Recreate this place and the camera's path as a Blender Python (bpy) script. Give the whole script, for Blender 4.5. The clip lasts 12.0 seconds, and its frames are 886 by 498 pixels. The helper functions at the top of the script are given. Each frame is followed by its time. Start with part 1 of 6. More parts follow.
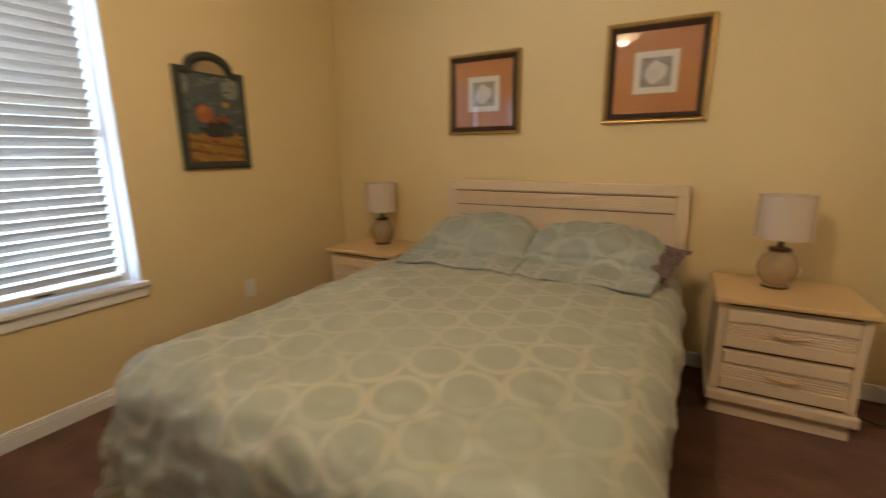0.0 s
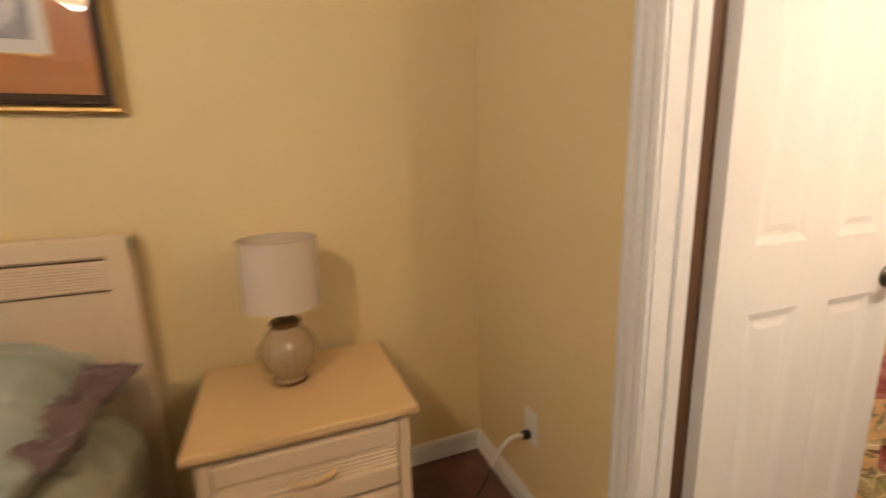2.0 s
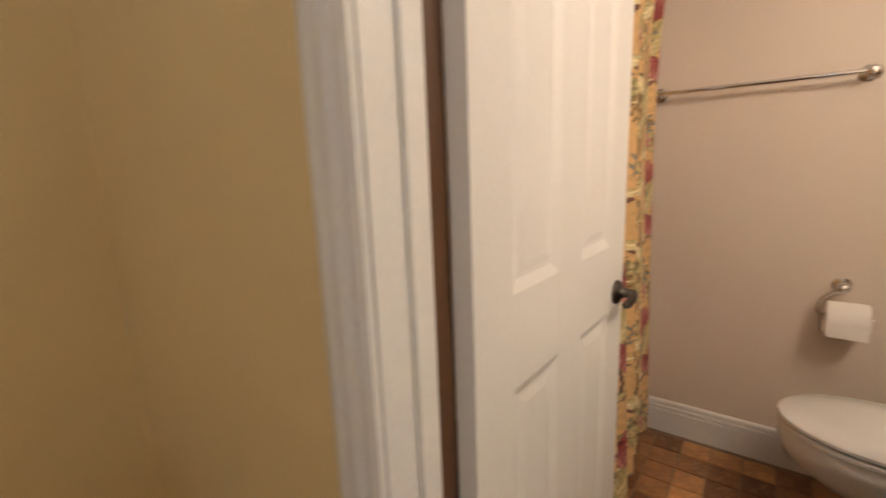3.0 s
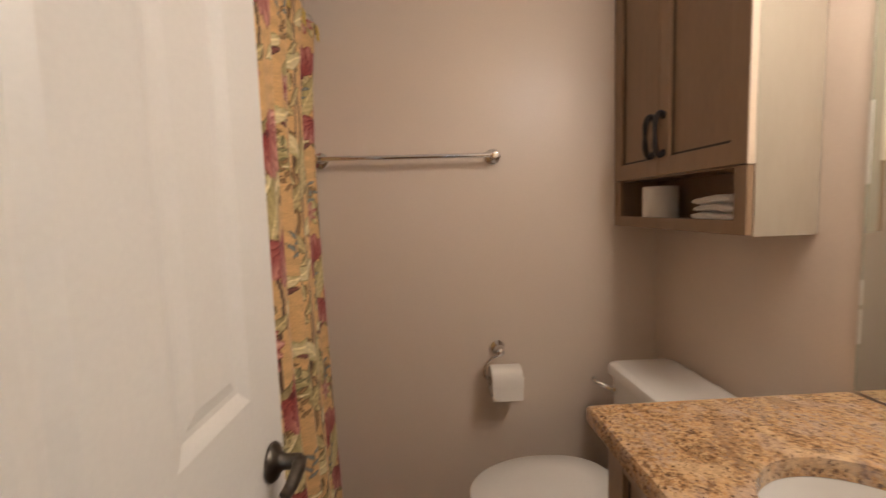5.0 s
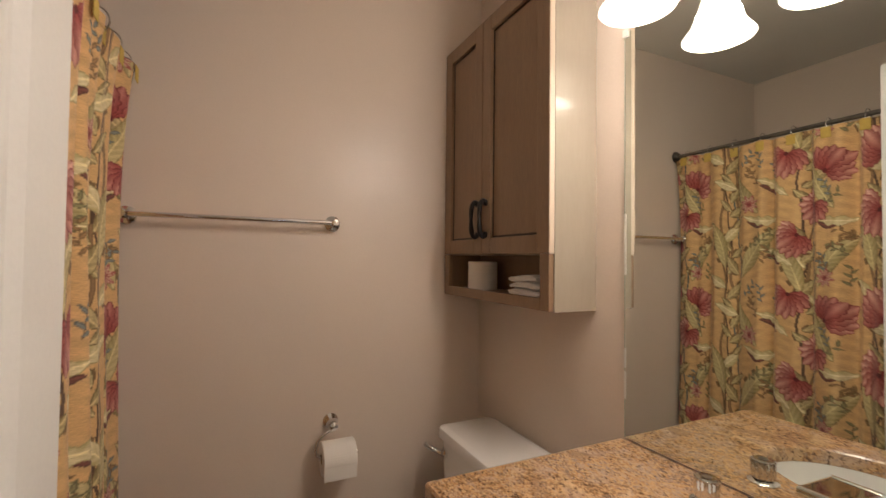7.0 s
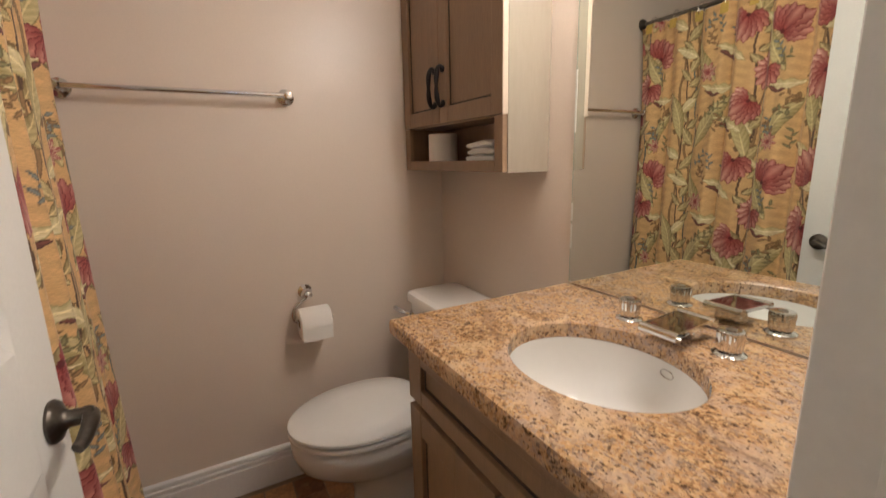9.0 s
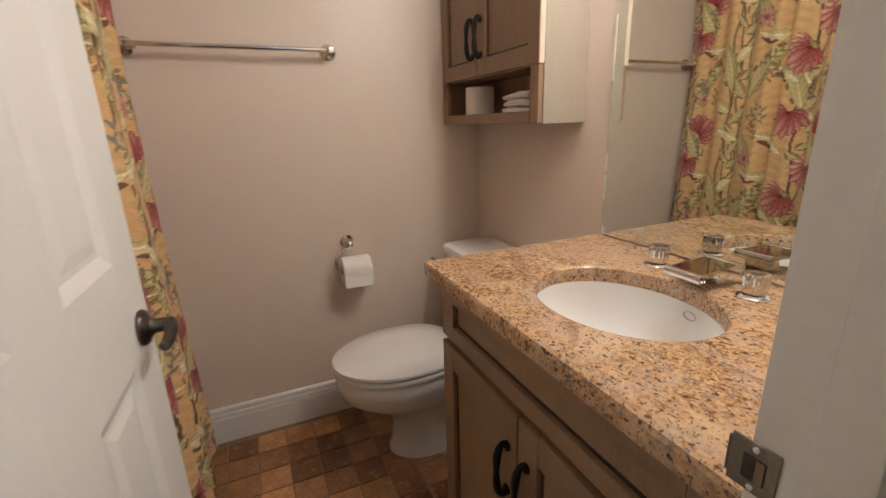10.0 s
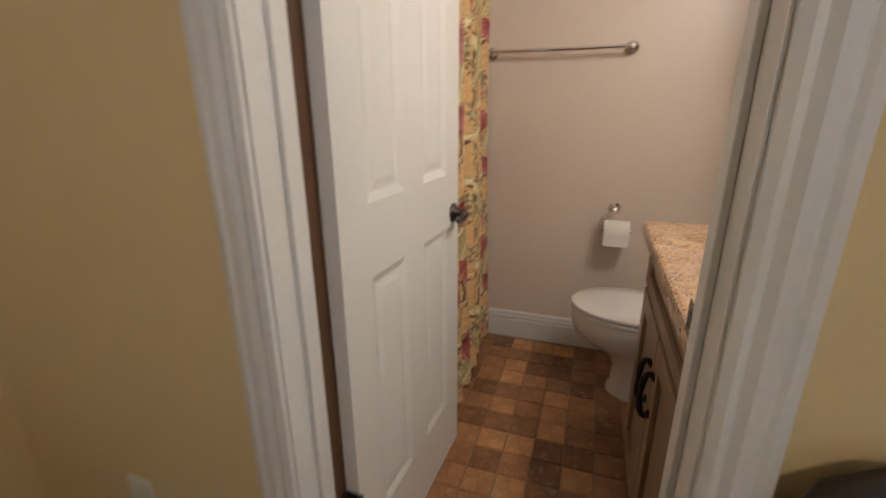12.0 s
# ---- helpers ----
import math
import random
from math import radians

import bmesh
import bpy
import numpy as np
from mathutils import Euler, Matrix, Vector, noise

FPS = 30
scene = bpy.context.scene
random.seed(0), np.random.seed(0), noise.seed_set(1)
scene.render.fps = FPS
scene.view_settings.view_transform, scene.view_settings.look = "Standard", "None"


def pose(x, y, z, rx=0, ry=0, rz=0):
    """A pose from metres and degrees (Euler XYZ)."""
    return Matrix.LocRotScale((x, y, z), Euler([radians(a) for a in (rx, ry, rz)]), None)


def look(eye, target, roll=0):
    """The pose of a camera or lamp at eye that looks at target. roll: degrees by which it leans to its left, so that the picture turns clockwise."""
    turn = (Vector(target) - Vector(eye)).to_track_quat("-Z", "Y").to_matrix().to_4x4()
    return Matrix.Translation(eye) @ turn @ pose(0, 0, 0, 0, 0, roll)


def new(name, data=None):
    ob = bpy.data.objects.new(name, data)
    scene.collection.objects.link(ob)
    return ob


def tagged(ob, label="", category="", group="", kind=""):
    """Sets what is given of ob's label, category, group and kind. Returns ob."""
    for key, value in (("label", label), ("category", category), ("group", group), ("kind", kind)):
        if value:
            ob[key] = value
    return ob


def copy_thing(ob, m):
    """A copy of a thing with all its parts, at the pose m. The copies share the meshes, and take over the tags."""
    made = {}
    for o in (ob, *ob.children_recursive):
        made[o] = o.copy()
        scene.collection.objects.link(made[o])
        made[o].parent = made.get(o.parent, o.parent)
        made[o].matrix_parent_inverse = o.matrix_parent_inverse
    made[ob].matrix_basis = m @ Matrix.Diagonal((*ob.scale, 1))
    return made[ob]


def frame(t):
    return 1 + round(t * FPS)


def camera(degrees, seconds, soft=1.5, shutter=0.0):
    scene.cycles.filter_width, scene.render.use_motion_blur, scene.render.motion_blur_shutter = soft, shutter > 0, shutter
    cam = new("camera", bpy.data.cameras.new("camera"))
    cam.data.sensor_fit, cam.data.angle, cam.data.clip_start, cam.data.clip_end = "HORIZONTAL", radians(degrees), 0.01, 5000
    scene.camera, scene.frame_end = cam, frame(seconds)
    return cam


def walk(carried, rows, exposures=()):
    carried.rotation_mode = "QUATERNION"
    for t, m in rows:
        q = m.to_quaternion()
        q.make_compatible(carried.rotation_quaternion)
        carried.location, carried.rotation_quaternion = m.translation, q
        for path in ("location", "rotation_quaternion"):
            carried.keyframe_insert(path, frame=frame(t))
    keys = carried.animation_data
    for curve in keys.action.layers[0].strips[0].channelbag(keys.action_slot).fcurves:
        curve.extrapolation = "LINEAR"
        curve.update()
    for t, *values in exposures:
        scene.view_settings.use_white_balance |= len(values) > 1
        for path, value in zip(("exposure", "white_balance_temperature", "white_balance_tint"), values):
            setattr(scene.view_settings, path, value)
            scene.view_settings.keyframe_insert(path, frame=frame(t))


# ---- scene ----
cam = camera(91.2, 12.0, soft=1.3, shutter=0.5)
PATH = [
    (0, (1.207, 1.738, 1.223), (0.274, 3.454, 0.79), -0.5),
    (0.5, (1.281, 2.065, 1.22), (0.75, 3.939, 0.763), -0.5),
    (1, (1.316, 2.402, 1.194), (1.266, 4.372, 0.848), -1.1),
    (1.5, (1.474, 2.655, 1.212), (1.759, 4.583, 0.764), -1.9),
    (2, (1.656, 2.936, 1.224), (2.36, 4.765, 0.827), -1.5),
    (2.5, (1.863, 3.149, 1.226), (3.051, 4.714, 0.853), -1.8),
    (3, (2.061, 3.259, 1.225), (3.626, 4.443, 0.839), -2.2),
    (3.5, (2.272, 3.279, 1.229), (4.027, 4.176, 0.888), -1.4),
    (3.7, (2.348, 3.286, 1.234), (4.153, 4.088, 0.918), -0.3),
    (5.3, (2.488, 3.311, 1.292), (4.46, 3.007, 1.16), -1.9),
    (5.5, (2.484, 3.317, 1.303), (4.439, 2.904, 1.217), -1.6),
    (6, (2.477, 3.316, 1.32), (4.396, 2.755, 1.31), -1.8),
    (6.5, (2.474, 3.326, 1.331), (4.342, 2.614, 1.396), -0.9),
    (6.7, (2.481, 3.342, 1.341), (4.318, 2.555, 1.423), 0.2),
    (8.3, (2.427, 3.333, 1.263), (4.154, 2.342, 1.078), -1.2),
    (8.5, (2.42, 3.325, 1.26), (4.146, 2.344, 1.016), -1.3),
    (9, (2.41, 3.328, 1.237), (4.126, 2.385, 0.832), -1.3),
    (9.5, (2.386, 3.343, 1.217), (4.105, 2.465, 0.694), -1.5),
    (10, (2.347, 3.346, 1.204), (4.11, 2.582, 0.647), -1.7),
    (10.5, (2.254, 3.31, 1.2), (4.117, 2.829, 0.654), -0.7),
    (11, (2.142, 3.273, 1.2), (4.067, 3.185, 0.664), -1.2),
    (11.5, (2.026, 3.234, 1.184), (3.948, 3.508, 0.702), -2.0),
    (12, (1.871, 3.136, 1.198), (3.673, 3.762, 0.596), -0.3),
]
EXPOSURES = [(0, -0.24, 7200, 13), (0.5, -0.02, 7200, 12), (1.0, 0.12, 7150, 13), (1.7, 0.16, 7200, 17), (2.5, 0.0, 7150, 18), (3.0, -0.4, 6850, 16), (3.5, -0.5, 6700, 17), (5.4, -0.87, 6350, 16), (6.0, -0.77, 6300, 16), (7.5, -0.92, 6200, 14), (8.5, -0.86, 6050, 13), (9.0, -0.58, 5950, 13), (9.5, -0.5, 5850, 13), (10.0, -0.53, 5850, 13), (11.0, -0.5, 5850, 12), (12, -0.6, 5950, 12)]
walk(cam, [(t, look(eye, target, roll)) for t, eye, target, roll in PATH], EXPOSURES)

# ---- world and light ----
world = bpy.data.worlds.new("world")
scene.world = world
world.use_nodes = True
wn = world.node_tree.nodes
sky = wn.new("ShaderNodeTexSky")
sky.sky_type, sky.sun_disc = "NISHITA", False
sky.sun_elevation, sky.sun_rotation = radians(48), radians(120)
wn["Background"].inputs["Strength"].default_value = 0.12
world.node_tree.links.new(sky.outputs[0], wn["Background"].inputs["Color"])


def lamp(name, kind, energy, colour, m, **settings):
    data = bpy.data.lights.new(name, kind)
    data.energy, data.color = energy, colour
    for key, value in settings.items():
        if key == "radius":
            data.shadow_soft_size = value
        if key == "angle":
            data.angle = value
        if key == "cone":
            data.spot_size, data.spot_blend = value, 1.0
        if key == "size":
            data.shape, data.size, data.size_y = "RECTANGLE", value[0], value[1]
    ob = new(name, data)
    ob.matrix_world = m
    return ob


WARM = (1.0, 0.905, 0.80)
lamp("sun", "SUN", 3.0, (1.0, 0.95, 0.88), look((8, 4, 9), (0, 2, 0)), angle=radians(0.6))
for wy in (0.98, 2.29):
    lamp("window_daylight", "AREA", 36, (0.28, 0.54, 1.0), look((-1.42, wy, 1.35), (0, wy, 1.3)), size=(1.05, 1.42))
lamp("ceiling_bulb", "POINT", 54, (1.0, 0.82, 0.575), pose(0.58, 2.28, 2.33), radius=0.09)
for lx in (3.14, 2.92, 2.70):
    lamp("vanity_bulb", "POINT", 4.8, WARM, pose(lx, 2.565, 1.93), radius=0.055)
    lamp("vanity_bulb", "SPOT", 5.2, WARM, look((lx, 2.565, 1.94), (lx + 0.25, 3.0, 1.15)), radius=0.05, cone=radians(165))

# ---- materials ----


def mat(name, base, rough=0.5, metal=0.0, var=0.12, scale=3.0, fine=60.0, bump=0.0, stretch=(1, 1, 1), second=None, coat=0.0, sheen=0.0, objvar=0.0):
    """Procedural surface: two scales of colour variation and a fine relief."""
    m = bpy.data.materials.new(name)
    m.use_nodes = True
    nt = m.node_tree
    n, l = nt.nodes, nt.links.new
    p = n["Principled BSDF"]
    p.inputs["Roughness"].default_value, p.inputs["Metallic"].default_value = rough, metal
    p.inputs["Coat Weight"].default_value = coat
    p.inputs["Sheen Weight"].default_value = sheen
    tc, mp = n.new("ShaderNodeTexCoord"), n.new("ShaderNodeMapping")
    mp.inputs["Scale"].default_value = stretch
    l(tc.outputs["Object"], mp.inputs["Vector"])
    a, b = n.new("ShaderNodeTexNoise"), n.new("ShaderNodeTexNoise")
    a.inputs["Scale"].default_value, b.inputs["Scale"].default_value = scale, fine
    a.inputs["Detail"].default_value, b.inputs["Detail"].default_value = 3, 4
    l(mp.outputs[0], a.inputs["Vector"]), l(mp.outputs[0], b.inputs["Vector"])
    add = n.new("ShaderNodeMath")
    add.operation = "ADD"
    l(a.outputs[0], add.inputs[0]), l(b.outputs[0], add.inputs[1])
    ramp = n.new("ShaderNodeMapRange")
    ramp.inputs[1].default_value, ramp.inputs[2].default_value = 0.65, 1.35
    l(add.outputs[0], ramp.inputs[0])
    mix = n.new("ShaderNodeMix")
    mix.data_type = "RGBA"
    lo = second or tuple(c * (1 - var) for c in base)
    hi = base if second else tuple(min(1, c * (1 + var)) for c in base)
    mix.inputs[6].default_value, mix.inputs[7].default_value = (*lo, 1), (*hi, 1)
    l(ramp.outputs[0], mix.inputs[0])
    colour = mix.outputs[2]
    if objvar:
        oi, hsv, mr = n.new("ShaderNodeObjectInfo"), n.new("ShaderNodeHueSaturation"), n.new("ShaderNodeMapRange")
        mr.inputs[3].default_value, mr.inputs[4].default_value = 1 - objvar, 1 + objvar
        l(oi.outputs["Random"], mr.inputs[0]), l(mr.outputs[0], hsv.inputs["Value"]), l(colour, hsv.inputs["Color"])
        colour = hsv.outputs[0]
    l(colour, p.inputs["Base Color"])
    if bump:
        bp = n.new("ShaderNodeBump")
        bp.inputs["Strength"].default_value, bp.inputs["Distance"].default_value = bump, 0.002
        l(b.outputs[0], bp.inputs["Height"]), l(bp.outputs[0], p.inputs["Normal"])
    rv = n.new("ShaderNodeMapRange")
    rv.inputs[3].default_value, rv.inputs[4].default_value = max(0.02, rough * 0.85), min(1, rough * 1.15)
    l(a.outputs[0], rv.inputs[0]), l(rv.outputs[0], p.inputs["Roughness"])
    return m


def glow(name, colour, strength, base=(0.9, 0.88, 0.82)):
    m = mat(name, base, 0.25, var=0.02)
    p = m.node_tree.nodes["Principled BSDF"]
    p.inputs["Emission Color"].default_value, p.inputs["Emission Strength"].default_value = (*colour, 1), strength
    return m


def glass(name, rough=0.0, tint=(1, 1, 1)):
    m = bpy.data.materials.new(name)
    m.use_nodes = True
    p = m.node_tree.nodes["Principled BSDF"]
    p.inputs["Base Color"].default_value = (*tint, 1)
    p.inputs["Transmission Weight"].default_value, p.inputs["Roughness"].default_value, p.inputs["IOR"].default_value = 1, rough, 1.45
    return m


def thin_glass(name):
    """A flat pane: clear, with a mirror-like gloss on top."""
    m = bpy.data.materials.new(name)
    m.use_nodes = True
    n, l = m.node_tree.nodes, m.node_tree.links.new
    n.remove(n["Principled BSDF"])
    t, g, f, mix = n.new("ShaderNodeBsdfTransparent"), n.new("ShaderNodeBsdfGlossy"), n.new("ShaderNodeLayerWeight"), n.new("ShaderNodeMixShader")
    pw, sc = n.new("ShaderNodeMath"), n.new("ShaderNodeMath")
    pw.operation, sc.operation = "POWER", "MULTIPLY_ADD"
    pw.inputs[1].default_value, sc.inputs[1].default_value, sc.inputs[2].default_value = 4.0, 0.6, 0.055
    g.inputs["Roughness"].default_value, f.inputs["Blend"].default_value = 0.012, 0.5
    l(f.outputs["Facing"], pw.inputs[0]), l(pw.outputs[0], sc.inputs[0])
    l(sc.outputs[0], mix.inputs[0]), l(t.outputs[0], mix.inputs[1]), l(g.outputs[0], mix.inputs[2])
    l(mix.outputs[0], n["Material Output"].inputs["Surface"])
    return m


def cloth_colours(name, rough=0.85, weave=900.0, bump=0.25):
    """Cloth or paint whose printed pattern is a colour attribute of the mesh."""
    m = mat(name, (0.5, 0.5, 0.5), rough, fine=weave, bump=bump, sheen=0.15)
    n, l = m.node_tree.nodes, m.node_tree.links.new
    at, tint = n.new("ShaderNodeVertexColor"), n.new("ShaderNodeTexNoise")
    at.layer_name = "print"
    tc, mp = n.new("ShaderNodeTexCoord"), n.new("ShaderNodeMapping")
    mp.inputs["Scale"].default_value = (60, 60, 700)
    l(tc.outputs["Object"], mp.inputs[0]), l(mp.outputs[0], tint.inputs["Vector"])
    tint.inputs["Scale"].default_value = 1.0
    mr, mix = n.new("ShaderNodeMapRange"), n.new("ShaderNodeMix")
    mr.inputs[1].default_value, mr.inputs[2].default_value, mr.inputs[3].default_value, mr.inputs[4].default_value = 0.3, 0.7, 0.82, 1.12
    mix.data_type, mix.blend_type = "RGBA", "MULTIPLY"
    mix.inputs[0].default_value = 1
    l(tint.outputs[0], mr.inputs[0]), l(at.outputs[0], mix.inputs[6]), l(mr.outputs[0], mix.inputs[7])
    l(mix.outputs[2], n["Principled BSDF"].inputs["Base Color"])
    return m


def duvet_material(name, ring=(0.415, 0.40, 0.30), ground=(0.31, 0.322, 0.25)):
    """Sage satin weave with a staggered pattern of cream rings, in metres of cloth."""
    m = mat(name, ground, 0.5, var=0.08, scale=2.5, fine=500, bump=0.12, sheen=0.3)
    n, l = m.node_tree.nodes, m.node_tree.links.new
    uv = n.new("ShaderNodeUVMap")
    dist = []
    for off in (0.0, 0.5):
        mp, fr, sub, ln = n.new("ShaderNodeMapping"), n.new("ShaderNodeVectorMath"), n.new("ShaderNodeVectorMath"), n.new("ShaderNodeVectorMath")
        mp.inputs["Scale"].default_value = (1 / 0.30, 1 / 0.19, 0)
        mp.inputs["Location"].default_value = (off, off, 0)
        fr.operation, sub.operation, ln.operation = "FRACTION", "SUBTRACT", "LENGTH"
        sub.inputs[1].default_value = (0.5, 0.5, 0)
        sc = n.new("ShaderNodeVectorMath")
        sc.operation = "MULTIPLY"
        sc.inputs[1].default_value = (0.30, 0.19, 0)
        l(uv.outputs[0], mp.inputs[0]), l(mp.outputs[0], fr.inputs[0]), l(fr.outputs[0], sub.inputs[0])
        l(sub.outputs[0], sc.inputs[0]), l(sc.outputs[0], ln.inputs[0])
        dist.append(ln.outputs["Value"])
    mn = n.new("ShaderNodeMath")
    mn.operation = "MINIMUM"
    l(dist[0], mn.inputs[0]), l(dist[1], mn.inputs[1])
    ramp = n.new("ShaderNodeValToRGB")
    e = ramp.color_ramp.elements
    e[0].position, e[0].color = 0.0, (0, 0, 0, 1)
    e[1].position, e[1].color = 1.0, (0, 0, 0, 1)
    for pos, v in ((0.335, 0), (0.375, 1), (0.445, 1), (0.475, 0)):
        k = e.new(pos)
        k.color = (v, v, v, 1)
    ml = n.new("ShaderNodeMath")
    ml.operation = "MULTIPLY"
    ml.inputs[1].default_value = 5.0
    l(mn.outputs[0], ml.inputs[0]), l(ml.outputs[0], ramp.inputs[0])
    p = n["Principled BSDF"]
    old = p.inputs["Base Color"].links[0].from_socket
    mix = n.new("ShaderNodeMix")
    mix.data_type = "RGBA"
    mix.inputs[7].default_value = (*ring, 1)
    fade, fr2, weave = n.new("ShaderNodeTexNoise"), n.new("ShaderNodeMapRange"), n.new("ShaderNodeMath")
    fade.inputs["Scale"].default_value, fade.inputs["Detail"].default_value = 3.0, 2
    fr2.inputs[1].default_value, fr2.inputs[2].default_value, fr2.inputs[3].default_value, fr2.inputs[4].default_value = 0.36, 0.64, 0.28, 1.0
    weave.operation = "MULTIPLY"
    l(uv.outputs[0], fade.inputs["Vector"]), l(fade.outputs[0], fr2.inputs[0]), l(fr2.outputs[0], weave.inputs[0]), l(ramp.outputs[0], weave.inputs[1])
    l(weave.outputs[0], mix.inputs[0]), l(old, mix.inputs[6]), l(mix.outputs[2], p.inputs["Base Color"])
    satin = n.new("ShaderNodeMapRange")
    satin.inputs[3].default_value, satin.inputs[4].default_value = 0.56, 0.36
    l(ramp.outputs[0], satin.inputs[0]), l(satin.outputs[0], p.inputs["Roughness"])
    return m


def granite_material(name):
    """Mineral grains of two sizes, drifting from orange to grey in wisps, with clustered dark flecks."""
    m = mat(name, (0.5, 0.32, 0.18), 0.14, var=0.15, scale=7, fine=60, coat=0.15)
    n, l = m.node_tree.nodes, m.node_tree.links.new
    p = n["Principled BSDF"]
    tc, mp, warp, add = n.new("ShaderNodeTexCoord"), n.new("ShaderNodeMapping"), n.new("ShaderNodeTexNoise"), n.new("ShaderNodeMixRGB")
    mp.inputs["Rotation"].default_value, mp.inputs["Scale"].default_value = (0, 0, 0.7), (1, 1.25, 1)
    warp.inputs["Scale"].default_value, warp.inputs["Detail"].default_value = 120, 3
    add.blend_type = "ADD"
    add.inputs[0].default_value = 0.006
    l(tc.outputs["Object"], mp.inputs[0]), l(mp.outputs[0], warp.inputs["Vector"])
    l(mp.outputs[0], add.inputs[1]), l(warp.outputs[1], add.inputs[2])

    def grains(scale, drift_scale, drift, stops):
        v, sep, d, mu, sm, ramp = n.new("ShaderNodeTexVoronoi"), n.new("ShaderNodeSeparateColor"), n.new("ShaderNodeTexNoise"), n.new("ShaderNodeMath"), n.new("ShaderNodeMath"), n.new("ShaderNodeValToRGB")
        v.inputs["Scale"].default_value = scale
        d.inputs["Scale"].default_value, d.inputs["Detail"].default_value, d.inputs["Distortion"].default_value = drift_scale, 4, 0.8
        mu.operation, sm.operation = "MULTIPLY_ADD", "ADD"
        mu.inputs[1].default_value, mu.inputs[2].default_value = drift, -drift / 2
        l(add.outputs[0], v.inputs["Vector"]), l(v.outputs["Color"], sep.inputs[0])
        l(mp.outputs[0], d.inputs["Vector"]), l(d.outputs[0], mu.inputs[0])
        l(sep.outputs[0], sm.inputs[0]), l(mu.outputs[0], sm.inputs[1]), l(sm.outputs[0], ramp.inputs[0])
        ramp.color_ramp.interpolation = "CONSTANT"
        e = ramp.color_ramp.elements
        e[0].position, e[0].color = 0.0, (*stops[0][1], 1)
        e[1].position, e[1].color = stops[1][0], (*stops[1][1], 1)
        for pos, c in stops[2:]:
            k = e.new(pos)
            k.color = (*c, 1)
        return ramp.outputs[0]

    big = grains(120, 6.5, 2.3, ((0, (0.20, 0.115, 0.06)), (0.08, (0.40, 0.235, 0.12)), (0.22, (0.56, 0.345, 0.175)), (0.42, (0.62, 0.42, 0.24)), (0.62, (0.52, 0.31, 0.155)), (0.78, (0.47, 0.35, 0.27)), (0.93, (0.36, 0.285, 0.245))))
    small = grains(215, 9, 1.9, ((0, (0.10, 0.06, 0.04)), (0.10, (0.30, 0.17, 0.085)), (0.26, (0.50, 0.30, 0.15)), (0.50, (0.64, 0.46, 0.27)), (0.72, (0.56, 0.36, 0.19)), (0.90, (0.42, 0.33, 0.27))))
    mix = n.new("ShaderNodeMix")
    mix.data_type = "RGBA"
    mix.inputs[0].default_value = 0.5
    l(big, mix.inputs[6]), l(small, mix.inputs[7])
    colour = mix.outputs[2]
    for scale, lo, hi, tone in ((14, 0.53, 0.68, (0.52, 0.41, 0.345)), (8.5, 0.54, 0.64, (0.70, 0.52, 0.33)), (5.0, 0.57, 0.67, (0.56, 0.44, 0.37)), (110, 0.60, 0.65, (0.075, 0.045, 0.03)), (210, 0.62, 0.67, (0.08, 0.05, 0.035)), (6.2, 0.62, 0.70, (0.24, 0.15, 0.10))):
        t, r, mx = n.new("ShaderNodeTexNoise"), n.new("ShaderNodeMapRange"), n.new("ShaderNodeMix")
        t.inputs["Scale"].default_value, t.inputs["Detail"].default_value, t.inputs["Distortion"].default_value = scale, 4, 0.0 if scale > 50 else 1.2
        r.inputs[1].default_value, r.inputs[2].default_value, r.inputs[4].default_value = lo, hi, 0.85 if scale > 50 else 0.55
        mx.data_type = "RGBA"
        mx.inputs[7].default_value = (*tone, 1)
        l(mp.outputs[0], t.inputs["Vector"]), l(t.outputs[0], r.inputs[0]), l(r.outputs[0], mx.inputs[0]), l(colour, mx.inputs[6])
        colour = mx.outputs[2]
    deep = n.new("ShaderNodeMix")
    deep.data_type, deep.blend_type = "RGBA", "MULTIPLY"
    deep.inputs[0].default_value, deep.inputs[7].default_value = 1, (0.97, 0.91, 0.83, 1)
    l(colour, deep.inputs[6]), l(deep.outputs[2], p.inputs["Base Color"])
    return m


